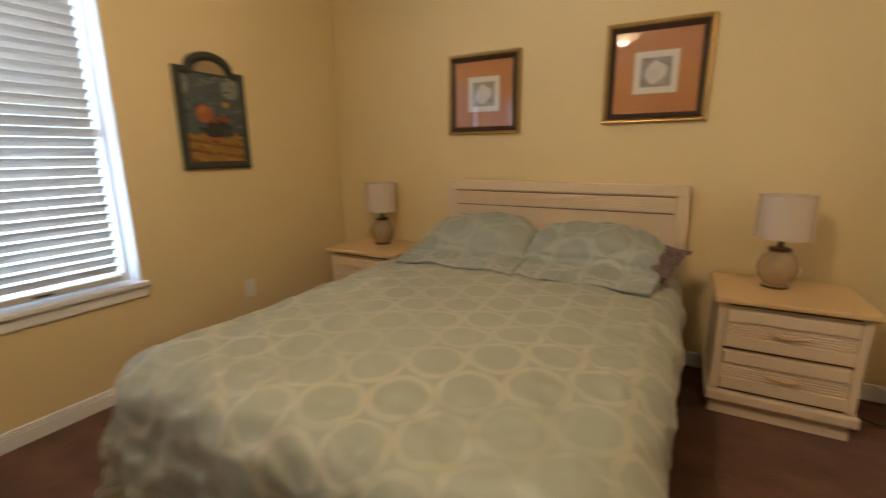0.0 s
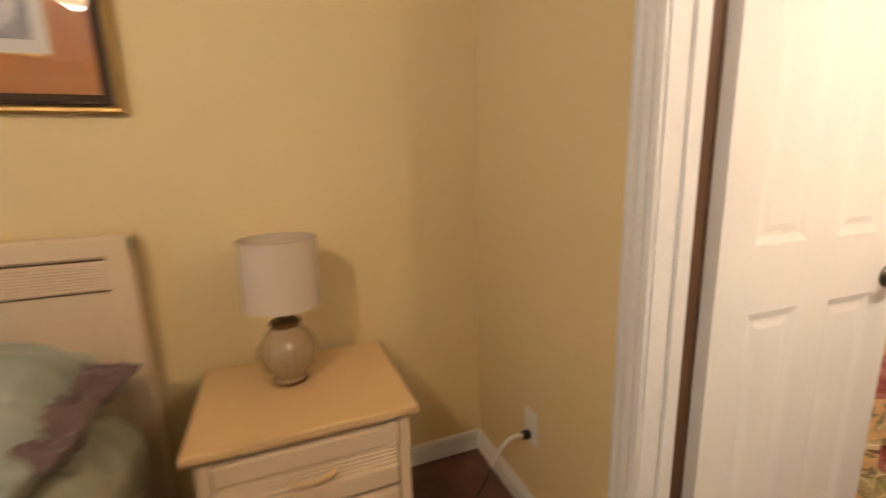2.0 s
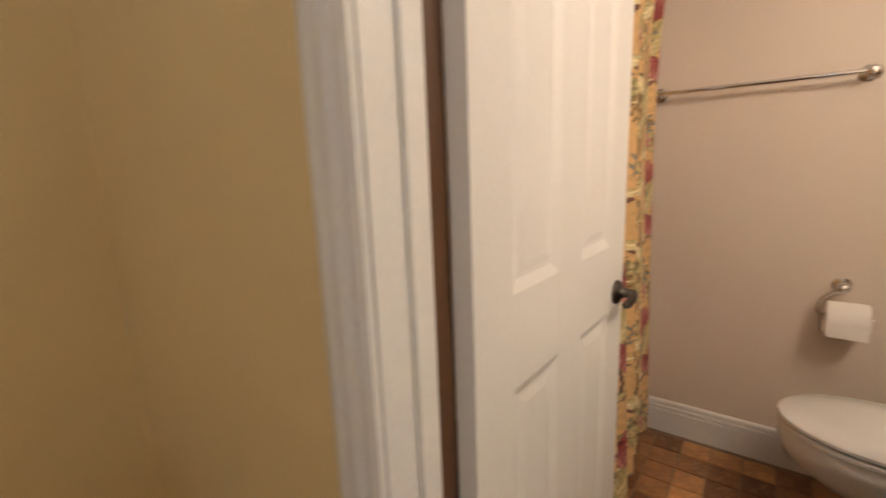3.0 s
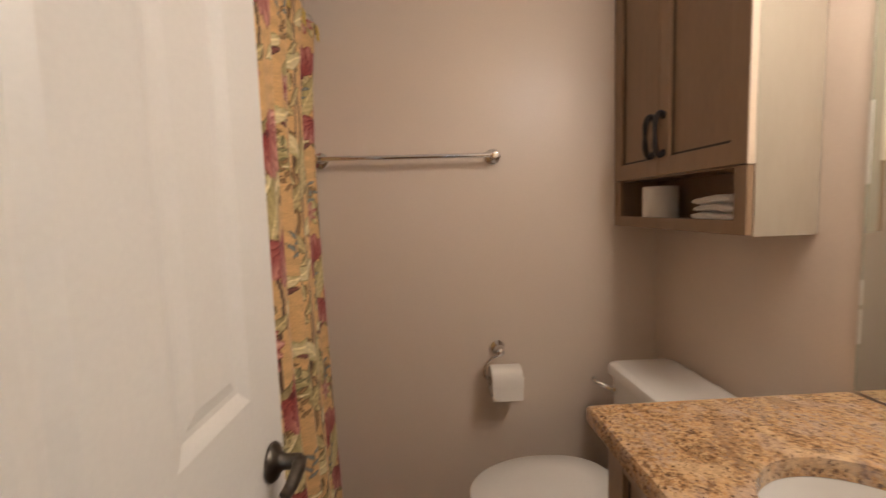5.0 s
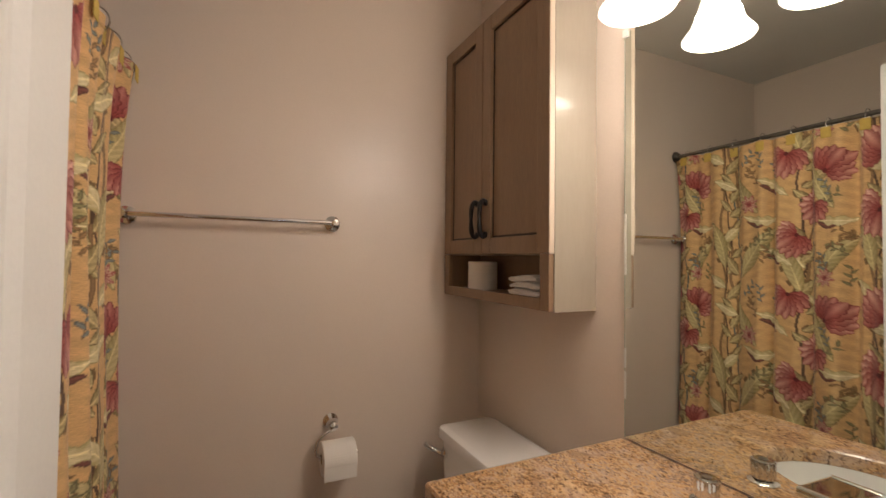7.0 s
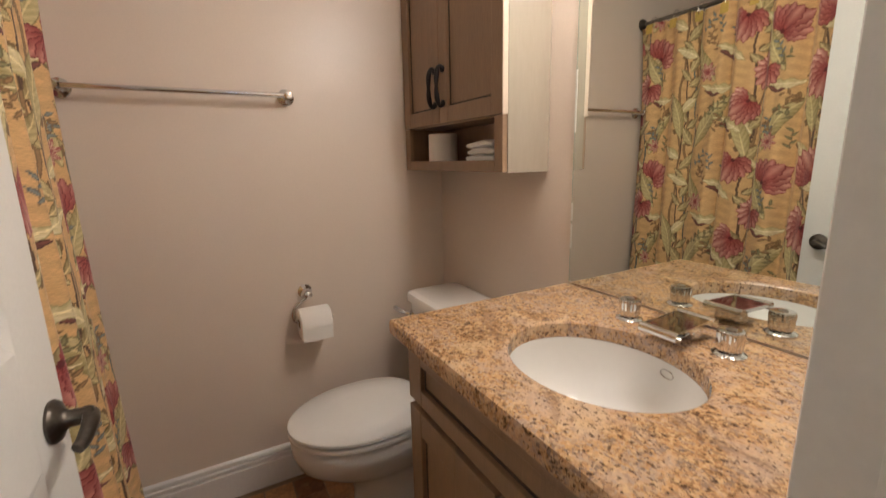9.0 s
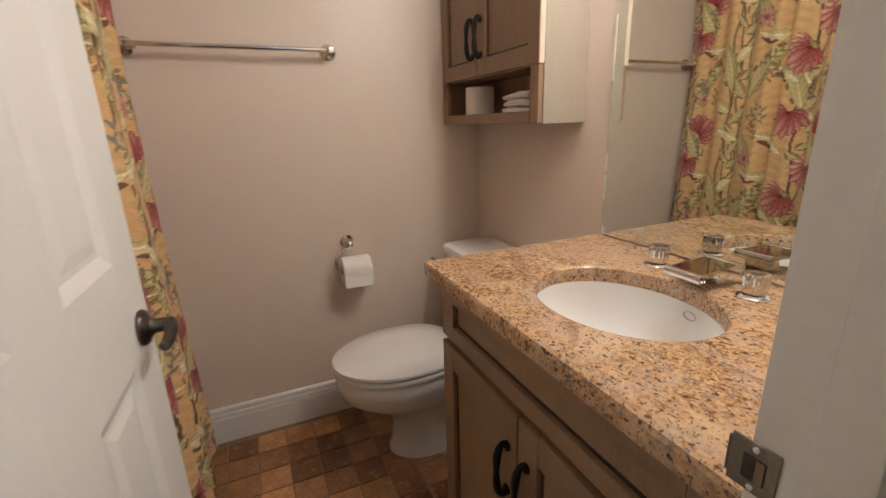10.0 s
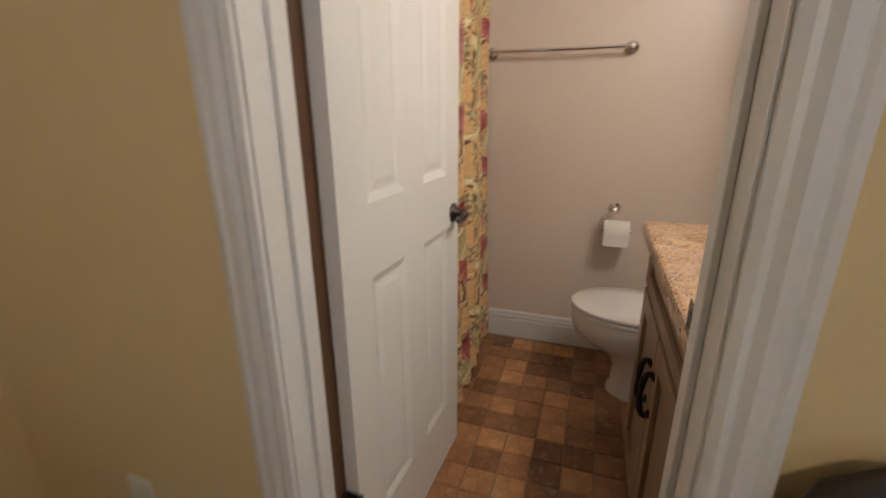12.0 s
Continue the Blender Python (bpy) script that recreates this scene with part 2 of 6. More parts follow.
def tile_material(name):
    m = mat(name, (0.285, 0.142, 0.064), 0.40, var=0.38, scale=14, fine=70, bump=0.5)
    n, l = m.node_tree.nodes, m.node_tree.links.new
    p = n["Principled BSDF"]
    colour = p.inputs["Base Color"].links[0].from_socket
    oi, ramp, mix = n.new("ShaderNodeObjectInfo"), n.new("ShaderNodeValToRGB"), n.new("ShaderNodeMix")
    e = ramp.color_ramp.elements
    e[0].color, e[1].color = (0.52, 0.44, 0.39, 1), (1.9, 1.95, 1.75, 1)
    for pos, c in ((0.22, (0.68, 0.60, 0.54)), (0.50, (0.88, 0.82, 0.76)), (0.74, (1.12, 1.08, 0.98)), (0.88, (1.42, 1.45, 1.32))):
        k = e.new(pos)
        k.color = (*c, 1)
    mix.data_type, mix.blend_type = "RGBA", "MULTIPLY"
    mix.inputs[0].default_value = 1
    tc, vein, vr, vm = n.new("ShaderNodeTexCoord"), n.new("ShaderNodeTexNoise"), n.new("ShaderNodeMapRange"), n.new("ShaderNodeMix")
    off = n.new("ShaderNodeVectorMath")
    l(tc.outputs["Object"], off.inputs[0]), l(oi.outputs["Location"], off.inputs[1])
    l(off.outputs[0], vein.inputs["Vector"])
    vein.inputs["Scale"].default_value, vein.inputs["Detail"].default_value = 30, 6
    vr.inputs[1].default_value, vr.inputs[2].default_value = 0.56, 0.80
    vm.data_type = "RGBA"
    vm.inputs[7].default_value = (0.36, 0.23, 0.125, 1)
    l(oi.outputs["Random"], ramp.inputs[0]), l(colour, mix.inputs[6]), l(ramp.outputs[0], mix.inputs[7])
    l(vein.outputs[0], vr.inputs[0]), l(vr.outputs[0], vm.inputs[0]), l(mix.outputs[2], vm.inputs[6]), l(vm.outputs[2], p.inputs["Base Color"])
    return m


M_BED_WALL = mat("bedroom_paint", (0.73, 0.575, 0.315), 0.6, var=0.04, scale=1.5, fine=220, bump=0.12)
M_BATH_WALL = mat("bathroom_paint", (0.69, 0.585, 0.49), 0.36, var=0.035, scale=1.5, fine=220, bump=0.12)
M_CEIL = mat("ceiling_paint", (0.78, 0.75, 0.69), 0.8, var=0.03, fine=120, bump=0.4)
M_TRIM = mat("white_trim_paint", (0.76, 0.745, 0.72), 0.35, var=0.04, scale=4, fine=90, bump=0.05)
M_DOOR = mat("white_door_paint", (0.77, 0.75, 0.71), 0.38, var=0.03, scale=3, fine=150, bump=0.08)
M_CARPET = mat("brown_carpet", (0.20, 0.098, 0.062), 1.0, scale=4.5, fine=110, bump=1.0, stretch=(1, 1.7, 1), second=(0.062, 0.030, 0.020))
M_GROUT = mat("tan_joint", (0.23, 0.16, 0.10), 0.6, var=0.2, scale=20, fine=150, bump=0.3)
M_TILE = tile_material("stone_look_tile")
M_PICKLED = mat("pickled_wood", (0.69, 0.54, 0.375), 0.40, var=0.02, scale=3, fine=16, stretch=(2, 9, 9), bump=0.02)
M_PICKLED_TOP = mat("pickled_wood_top", (0.66, 0.445, 0.225), 0.34, var=0.008, scale=2, fine=9, coat=0.1)
M_STAIN = mat("taupe_stained_maple", (0.262, 0.168, 0.100), 0.42, var=0.14, scale=4, fine=30, stretch=(8, 8, 1.0), bump=0.05)
# glaze of the cabinet grooves, also painted shade in vanity gap and latch hole
M_GLAZE = mat("dark_glaze_and_gap_shade", (0.035, 0.023, 0.016), 0.5, var=0.2)
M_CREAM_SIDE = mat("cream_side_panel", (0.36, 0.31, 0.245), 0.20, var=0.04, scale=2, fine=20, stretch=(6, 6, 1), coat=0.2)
# cream made paler than the side panel, lamp light put into the colour
M_CREAM_EDGE = mat("lamp_lit_cream_edge", (0.60, 0.49, 0.38), 0.35, var=0.05, scale=3, fine=40, stretch=(6, 6, 1))
M_IRON = mat("black_iron", (0.022, 0.02, 0.02), 0.42, 0.7, var=0.3, fine=200, bump=0.3)
M_BRONZE = mat("dark_pewter", (0.12, 0.105, 0.09), 0.32, 0.95, var=0.25, fine=120)
M_PEWTER = mat("worn_pewter_plate", (0.22, 0.195, 0.16), 0.35, 0.8, var=0.2, fine=150)
M_CHROME = mat("chrome", (0.72, 0.71, 0.70), 0.08, 1.0, var=0.05)
M_PORCELAIN = mat("white_porcelain", (0.76, 0.745, 0.715), 0.08, var=0.015, coat=0.5)
M_PLASTIC = mat("white_plastic", (0.74, 0.72, 0.66), 0.3, var=0.02)
M_GRANITE = granite_material("golden_granite")
M_MIRROR = bpy.data.materials.new("mirror_silver")
M_MIRROR.use_nodes = True
mp_ = M_MIRROR.node_tree.nodes["Principled BSDF"]
mp_.inputs["Base Color"].default_value, mp_.inputs["Metallic"].default_value, mp_.inputs["Roughness"].default_value = (0.80, 0.84, 0.80, 1), 1, 0.01
M_MIRROR_EDGE = mat("greenish_glass_edge", (0.42, 0.50, 0.42), 0.2, var=0.1)
M_PAPER = mat("white_tissue", (0.80, 0.76, 0.70), 0.95, var=0.03, fine=300, bump=0.3)
M_TERRY = mat("white_terry", (0.80, 0.77, 0.72), 1.0, var=0.05, fine=700, bump=1.0, sheen=0.4)
M_BROWN_JAMB = mat("brown_stained_rebate", (0.10, 0.042, 0.016), 0.5, var=0.2, scale=5, fine=50, stretch=(6, 6, 1))
M_BLIND = mat("white_blind_slat", (0.56, 0.52, 0.46), 0.4, var=0.03)
M_VINYL = mat("white_vinyl", (0.8, 0.8, 0.8), 0.3, var=0.02)
M_GOLD = mat("gold_leaf", (0.42, 0.27, 0.10), 0.4, 0.75, var=0.2, fine=160, bump=0.2)
M_DARKWOOD = mat("dark_walnut", (0.055, 0.028, 0.014), 0.35, var=0.3, fine=60, stretch=(8, 8, 8))
M_MAT = mat("terracotta_mat", (0.50, 0.20, 0.075), 0.85, var=0.06, fine=300, bump=0.1)
M_MAT_WHITE = mat("white_mat", (0.70, 0.66, 0.60), 0.9, var=0.03)
M_PHOTO = mat("grey_print", (0.30, 0.27, 0.25), 0.8, var=0.4, scale=25, fine=60)
M_PHOTO_LIGHT = mat("pale_print", (0.62, 0.58, 0.54), 0.8, var=0.1, scale=25)
M_PANE = thin_glass("picture_glass")
M_DUVET = duvet_material("sage_ring_satin")
M_SHAM = duvet_material("sage_ring_sham", (0.37, 0.39, 0.345), (0.28, 0.31, 0.27))
M_MAUVE = mat("mauve_pillowcase", (0.15, 0.09, 0.085), 0.8, var=0.2, fine=400, bump=0.2, sheen=0.3)
M_MATTRESS = mat("mattress_ticking", (0.6, 0.57, 0.5), 0.9, var=0.05, fine=300, bump=0.3)
M_SHADE = mat("silvery_lampshade", (0.62, 0.515, 0.42), 0.24, var=0.05, fine=350, bump=0.1, coat=0.35)
M_MERCURY = mat("ribbed_amber_glass", (0.36, 0.25, 0.14), 0.14, 0.05, var=0.10, scale=9, fine=40, coat=0.6)
# brass fittings, and the painted shade in headboard grooves and drawer gaps
M_COLLAR = mat("dark_brass_and_gap_shade", (0.14, 0.085, 0.04), 0.35, 0.8, var=0.2)
M_CORD = mat("dark_cord", (0.02, 0.016, 0.012), 0.5)
M_FLORAL = cloth_colours("floral_linen")
M_PAINTING = cloth_colours("painted_board", 0.5, 300, 0.15)
M_FRAME_GREEN = mat("weathered_green_wood", (0.035, 0.038, 0.028), 0.55, var=0.5, scale=30, fine=120, bump=0.4)
M_YELLOW_TAB = mat("yellow_tab", (0.60, 0.43, 0.10), 0.85, var=0.1)
M_LIT_GLASS = glow("lit_opal_glass", (1.0, 0.86, 0.66), 9.0)
M_LIT_BOWL = glow("lit_alabaster_bowl", (1.0, 0.80, 0.50), 7.0)

# ---- builders ----


def mesh_of(name, bm, material, smooth=False):
    bmesh.ops.recalc_face_normals(bm, faces=bm.faces)
    me = bpy.data.meshes.new(name)
    bm.to_mesh(me)
    bm.free()
    me.materials.append(material)
    if smooth:
        me.polygons.foreach_set("use_smooth", [True] * len(me.polygons))
        me.set_sharp_from_angle(angle=radians(40))
    return me


def place(ob, parent):
    if parent is not None:
        ob.parent = parent
        ob.matrix_parent_inverse = parent.matrix_basis.inverted() if parent.parent is None else Matrix()
    return ob


def part(name, bm, material, parent=None, label="", smooth=False):
    """One mesh object, built in the place's own metres, under a thing or a part."""
    ob = place(new(name, mesh_of(name, bm, material, smooth)), parent)
    return tagged(ob, label) if label else ob


def thing(name, at, label, category, group=""):
    ob = new(name)
    ob.empty_display_size = 0.05
    ob.matrix_basis = Matrix.Translation(at)
    return tagged(ob, label, category, group)


def structure(name, bm, material, label, smooth=False):
    return tagged(part(name, bm, material, None, "", smooth), label, kind="structure")


def box(x0, x1, y0, y1, z0, z1, bevel=0.0, bm=None, seg=2):
    bm = bm or bmesh.new()
    r = bmesh.ops.create_cube(bm, size=1)
    vs = r["verts"]
    for v in vs:
        v.co = Vector(((x0 + x1) / 2 + v.co.x * abs(x1 - x0), (y0 + y1) / 2 + v.co.y * abs(y1 - y0), (z0 + z1) / 2 + v.co.z * abs(z1 - z0)))
    if bevel:
        es = list({e for v in vs for e in v.link_edges})
        bmesh.ops.bevel(bm, geom=es, offset=bevel, segments=seg, profile=0.5, affect="EDGES")
    return bm


def rings(loops, bm=None, close=(True, True), wrap=True):
    """Skin a list of point loops of equal length; caps at both ends."""
    bm = bm or bmesh.new()
    vs = [[bm.verts.new(p) for p in loop] for loop in loops]
    n = len(vs[0])
    for a, b in zip(vs, vs[1:]):
        for i in range(n if wrap else n - 1):
            j = (i + 1) % n
            bm.faces.new((a[i], a[j], b[j], b[i]))
    if close[0]:
        bm.faces.new(vs[0][::-1])
    if close[1]:
        bm.faces.new(vs[-1])
    return bm


def lathe(profile, at=(0, 0, 0), seg=40, bm=None, axis="z", close=(True, True), flute=0.0, flutes=0):
    loops = []
    for r, h in profile:
        loop = []
        for i in range(seg):
            a = 2 * math.pi * i / seg
            rr = r * (1 + flute * math.cos(flutes * a))
            q = (rr * math.cos(a), rr * math.sin(a))
            o = {"z": (q[0], q[1], h), "x": (h, q[0], q[1]), "y": (q[0], h, q[1])}[axis]
            loop.append(Vector(at) + Vector(o))
        loops.append(loop)
    return rings(loops, bm, close)


def tube(points, r, seg=10, bm=None, radii=None, flat=1.0):
    pts = [Vector(p) for p in points]
    loops = []
    side = None
    for i, p in enumerate(pts):
        d = (pts[min(i + 1, len(pts) - 1)] - pts[max(i - 1, 0)]).normalized()
        if side is None:
            side = d.orthogonal().normalized()
        side = (side - d * side.dot(d)).normalized()
        up = d.cross(side)
        rr = radii[i] if radii else r
        loops.append([p + rr * (math.cos(2 * math.pi * k / seg) * side + flat * math.sin(2 * math.pi * k / seg) * up) for k in range(seg)])
    return rings(loops, bm)


def bend(points, n=8):
    """A smooth line through the points."""
    p = [Vector(q) for q in points]
    p = [2 * p[0] - p[1]] + p + [2 * p[-1] - p[-2]]
    out = []
    for a, b, c, d in zip(p, p[1:], p[2:], p[3:]):
        for k in range(n):
            t = k / n
            out.append(0.5 * ((2 * b) + (c - a) * t + (2 * a - 5 * b + 4 * c - d) * t * t + (3 * b - a - 3 * c + d) * t ** 3))
    return out + [p[-2]]


def extrude_profile(profile, axis, a, b, bm=None):
    """A moulding: a 2D profile swept straight. axis 'y': profile is (x, z); axis 'x': (y, z); axis 'z': (x, y)."""
    def at(p, t):
        return {"x": (t, p[0], p[1]), "y": (p[0], t, p[1]), "z": (p[0], p[1], t)}[axis]
    return rings([[at(p, a) for p in profile], [at(p, b) for p in profile]], bm)


def wall_with_holes(x0, x1, y0, y1, z0, z1, holes):
    """A wall in the y-z plane, x0..x1 thick, with openings (ya, yb, za, zb) through it."""
    bm = bmesh.new()
    ys = sorted({y0, y1, *[h[0] for h in holes], *[h[1] for h in holes]})
    zs = sorted({z0, z1, *[h[2] for h in holes], *[h[3] for h in holes]})
    solid = lambda i, j: 0 <= i < len(ys) - 1 and 0 <= j < len(zs) - 1 and not any(h[0] <= ys[i] and ys[i + 1] <= h[1] and h[2] <= zs[j] and zs[j + 1] <= h[3] for h in holes)
    def quad(*p):
        bm.faces.new([bm.verts.new(q) for q in p])
    for i in range(len(ys) - 1):
        for j in range(len(zs) - 1):
            if not solid(i, j):
                continue
            a, b, c, d = ys[i], ys[i + 1], zs[j], zs[j + 1]
            for x in (x0, x1):
                quad((x, a, c), (x, b, c), (x, b, d), (x, a, d))
            for ok, pts in ((solid(i - 1, j), ((x0, a, c), (x1, a, c), (x1, a, d), (x0, a, d))), (solid(i + 1, j), ((x0, b, c), (x1, b, c), (x1, b, d), (x0, b, d))),
                            (solid(i, j - 1), ((x0, a, c), (x1, a, c), (x1, b, c), (x0, b, c))), (solid(i, j + 1), ((x0, a, d), (x1, a, d), (x1, b, d), (x0, b, d)))):
                if not ok:
                    quad(*pts)
    bmesh.ops.remove_doubles(bm, verts=bm.verts, dist=1e-5)
    return bm

# ---- the rooms ----
NORTH, WEST, EAST, SOUTH, CEIL = 4.465, -1.20, 2.390, -0.45, 2.44
BW, BE, BS, BN = 2.520, 4.060, 2.420, 4.385
JAMB_S, JAMB_N, HEAD = 2.983, 3.605, 2.045
WINDOWS = ((0.42, 1.54), (1.72, 2.89))
SILL, WTOP = 0.585, 2.07

structure("floor_bedroom", box(WEST - 0.12, 2.50, SOUTH - 0.12, NORTH + 0.12, -0.1, 0.0), M_CARPET, "dark brown cut-pile carpet with vacuum marks")
bath_floor = structure("floor_bathroom", box(2.50, BE + 0.12, BS - 0.12, BN + 0.12, -0.1, 0.0), M_GROUT, "tan joints under small stone-look floor tiles")
structure("ceiling_bedroom", box(WEST - 0.12, 2.455, SOUTH - 0.12, NORTH + 0.12, CEIL, CEIL + 0.1), M_CEIL, "plain off-white bedroom ceiling")
structure("ceiling_bathroom", box(2.455, BE + 0.12, BS - 0.12, BN + 0.12, CEIL, CEIL + 0.1), M_CEIL, "plain off-white bathroom ceiling")
structure("wall_north", box(WEST, 2.455, NORTH, NORTH + 0.12, 0, CEIL), M_BED_WALL, "warm yellow-tan painted wall behind the headboard")
structure("wall_south", box(WEST, 2.455, SOUTH - 0.12, SOUTH, 0, CEIL), M_BED_WALL, "plain yellow-tan bedroom wall")
structure("wall_west", wall_with_holes(WEST - 0.14, WEST, SOUTH, NORTH, 0, CEIL, [(a, b, SILL, WTOP) for a, b in WINDOWS]), M_BED_WALL, "yellow-tan wall with two windows")
hole = [(JAMB_S - 0.02, JAMB_N + 0.02, 0, HEAD + 0.02)]
structure("wall_east", wall_with_holes(EAST, 2.455, SOUTH, NORTH, 0, CEIL, hole), M_BED_WALL, "yellow-tan wall with the bathroom doorway")
structure("wall_bath_west", wall_with_holes(2.455, BW, BS - 0.0, BN, 0, CEIL, hole), M_BATH_WALL, "taupe bathroom wall with the doorway")
structure("wall_bath_east", box(BE, BE + 0.12, BS, BN, 0, CEIL), M_BATH_WALL, "taupe-beige satin wall with the towel bar")
structure("wall_bath_south", box(2.455, BE + 0.12, BS - 0.12, BS, 0, CEIL), M_BATH_WALL, "taupe-beige satin wall behind the vanity")
structure("wall_bath_north", box(2.455, BE + 0.12, BN, BN + 0.07, 0, CEIL), M_BATH_WALL, "plain beige wall beyond the shower curtain")


def base_profile(d, h):
    """Depth from the wall and height: a baseboard with a stepped, rounded top."""
    return [(0, 0), (d, 0), (d, h * 0.68), (d * 0.5, h * 0.695), (d * 0.5, h * 0.725), (d * 0.95, h * 0.74), (d * 0.95, h * 0.82), (d * 0.45, h * 0.835), (d * 0.45, h * 0.87), (d * 0.8, h * 0.885), (d * 0.72, h * 0.96), (d * 0.3, h), (0, h)]


def baseboard(axis, wall, sign, a, b, h, d, label):
    prof = [(wall + sign * p[0], p[1]) for p in base_profile(d, h)]
    structure("baseboard", extrude_profile(prof, axis, a, b), M_TRIM, label)


low = "low white moulded baseboard along the carpet"
baseboard("x", NORTH, -1, WEST, EAST, 0.085, 0.013, low)
baseboard("y", WEST, 1, SOUTH, NORTH - 0.013, 0.085, 0.013, low)
baseboard("y", EAST, -1, 3.70, NORTH - 0.013, 0.085, 0.013, low)
baseboard("y", EAST, -1, SOUTH, 2.89, 0.085, 0.013, low)
tall = "tall white baseboard with a ridged top"
baseboard("y", BE, -1, BS, BN, 0.150, 0.016, tall)
baseboard("x", BS, 1, 3.30, BE - 0.016, 0.150, 0.016, tall)


def casing(x, sign, label):
    """Ridged door casing round the opening on one face of the wall."""
    w = 0.078
    prof = [(0, 0), (0.010, 0), (0.015, 0.012), (0.011, 0.022), (0.018, 0.034), (0.018, 0.050), (0.012, 0.056), (0.016, 0.064), (0.012, w), (0, w)]
    for y, s in ((JAMB_S - 0.005, -1), (JAMB_N + 0.005, 1)):
        structure("door_casing", extrude_profile([(x + sign * p[0], y + s * p[1]) for p in prof], "z", 0, HEAD + 0.005 + w), M_TRIM, label)
    structure("door_casing", extrude_profile([(x + sign * p[0], HEAD + 0.005 + p[1]) for p in prof], "y", JAMB_S - 0.005, JAMB_N + 0.005), M_TRIM, label)


casing(EAST, -1, "white ridged casing of the bathroom doorway")
casing(BW, 1, "white ridged casing inside the bathroom")
for y0, y1 in ((JAMB_S - 0.018, JAMB_S), (JAMB_N, JAMB_N + 0.018)):
    structure("door_jamb", box(EAST, BW, y0, y1, 0, HEAD), M_TRIM, "white painted door jamb")
structure("door_jamb", box(EAST, BW, JAMB_S, JAMB_N, HEAD, HEAD + 0.018), M_TRIM, "white painted head of the doorway")
for y0, y1 in ((JAMB_S, JAMB_S + 0.010), (JAMB_N - 0.010, JAMB_N)):
    structure("door_stop", box(2.445, 2.484, y0, y1, 0, HEAD - 0.002, 0.002), M_TRIM, "white door stop strip")
structure("door_rebate", box(2.4842, 2.5285, JAMB_N - 0.004, JAMB_N + 0.001, 0, HEAD - 0.002), M_BROWN_JAMB, "brown unpainted rebate beside the hinges")
structure("threshold", box(2.484, 2.536, JAMB_S, JAMB_N, 0.0, 0.008, 0.003), M_BROWN_JAMB, "thin brown threshold strip in the doorway")

# strike plate on the latch jamb
strike = thing("strike_plate", (2.505, JAMB_S, 0.91), "dark pewter strike plate on the white jamb", "strike plate")
bm = box(2.503, 2.543, JAMB_S, JAMB_S + 0.0025, 0.886, 0.936, 0.001)
box(2.5432, 2.5462, JAMB_S - 0.004, JAMB_S + 0.0015, 0.892, 0.930, 0.001, bm)
part("plate", bm, M_PEWTER, strike)
# no hole is cut: a dark patch stands for the shade inside
part("latch_hole", box(2.512, 2.531, JAMB_S + 0.0026, JAMB_S + 0.0034, 0.898, 0.922, 0.0003), M_GLAZE, strike, "dark patch painted as the shaded latch opening")
part("latch_hole", box(2.513, 2.520, JAMB_S + 0.0035, JAMB_S + 0.0040, 0.899, 0.921, 0.0002), M_GROUT, strike, "bare wood in the latch opening")
for z in (0.8915, 0.9295):
    part("screw", lathe([(0.0, 0.0026), (0.0033, 0.0026), (0.0028, 0.0036), (0.0, 0.0038)], (2.522, JAMB_S, z), 12, axis="y", close=(False, False)), M_CHROME, strike, smooth=True)

# ---- bathroom door, standing open ----
DOOR_L, DOOR_T = 0.655, 0.035


def door_matrix():
    return Matrix.Translation((2.531, JAMB_N - 0.004, 0)) @ Matrix.Rotation(radians(-2.3), 4, "Z")


def in_door(bm):
    bmesh.ops.transform(bm, matrix=door_matrix(), verts=bm.verts)
    return bm


door = tagged(new("door_1"), "white six-panel door standing open into the bathroom", "door", kind="structure")
door.matrix_basis = Matrix.Translation(door_matrix().translation)
YB, YF = -0.0005, -DOOR_T
part("core", in_door(box(0.001, DOOR_L - 0.001, YF + 0.0075, YB - 0.0075, 0.013, 2.034)), M_DOOR, door)
cols = ((0.106, 0.275), (0.381, 0.549))
rows = ((0.235, 0.862), (1.022, 1.615), (1.715, 1.925))
for x0, x1 in ((0, cols[0][0]), (cols[0][1], cols[1][0]), (cols[1][1], DOOR_L)):
    part("stile", in_door(box(x0, x1, YF, YB, 0.012, 2.035, 0.0004)), M_DOOR, door)
zs = [0.012] + [v for r in rows for v in r] + [2.035]
for z0, z1 in zip(zs[::2], zs[1::2]):
    for x0, x1 in cols:
        part("rail", in_door(box(x0 - 0.0005, x1 + 0.0005, YF + 0.0002, YB - 0.0002, z0, z1)), M_DOOR, door)


def raised_panel(x0, x1, z0, z1, y, s):
    """Moulded slope down from the frame, a flat channel, and a raised field."""
    loops = []
    for inset, depth in ((0.0, 0.0), (0.006, 0.002), (0.020, 0.0072), (0.028, 0.0072), (0.044, 0.0035)):
        loops.append([(x0 + inset, y + s * depth, z0 + inset), (x1 - inset, y + s * depth, z0 + inset), (x1 - inset, y + s * depth, z1 - inset), (x0 + inset, y + s * depth, z1 - inset)])
    return in_door(rings(loops, close=(False, True)))


for x0, x1 in cols:
    for z0, z1 in rows:
        part("panel", raised_panel(x0, x1, z0, z1, YF, 1), M_DOOR, door)
        part("panel", raised_panel(x0, x1, z0, z1, YB, -1), M_DOOR, door)

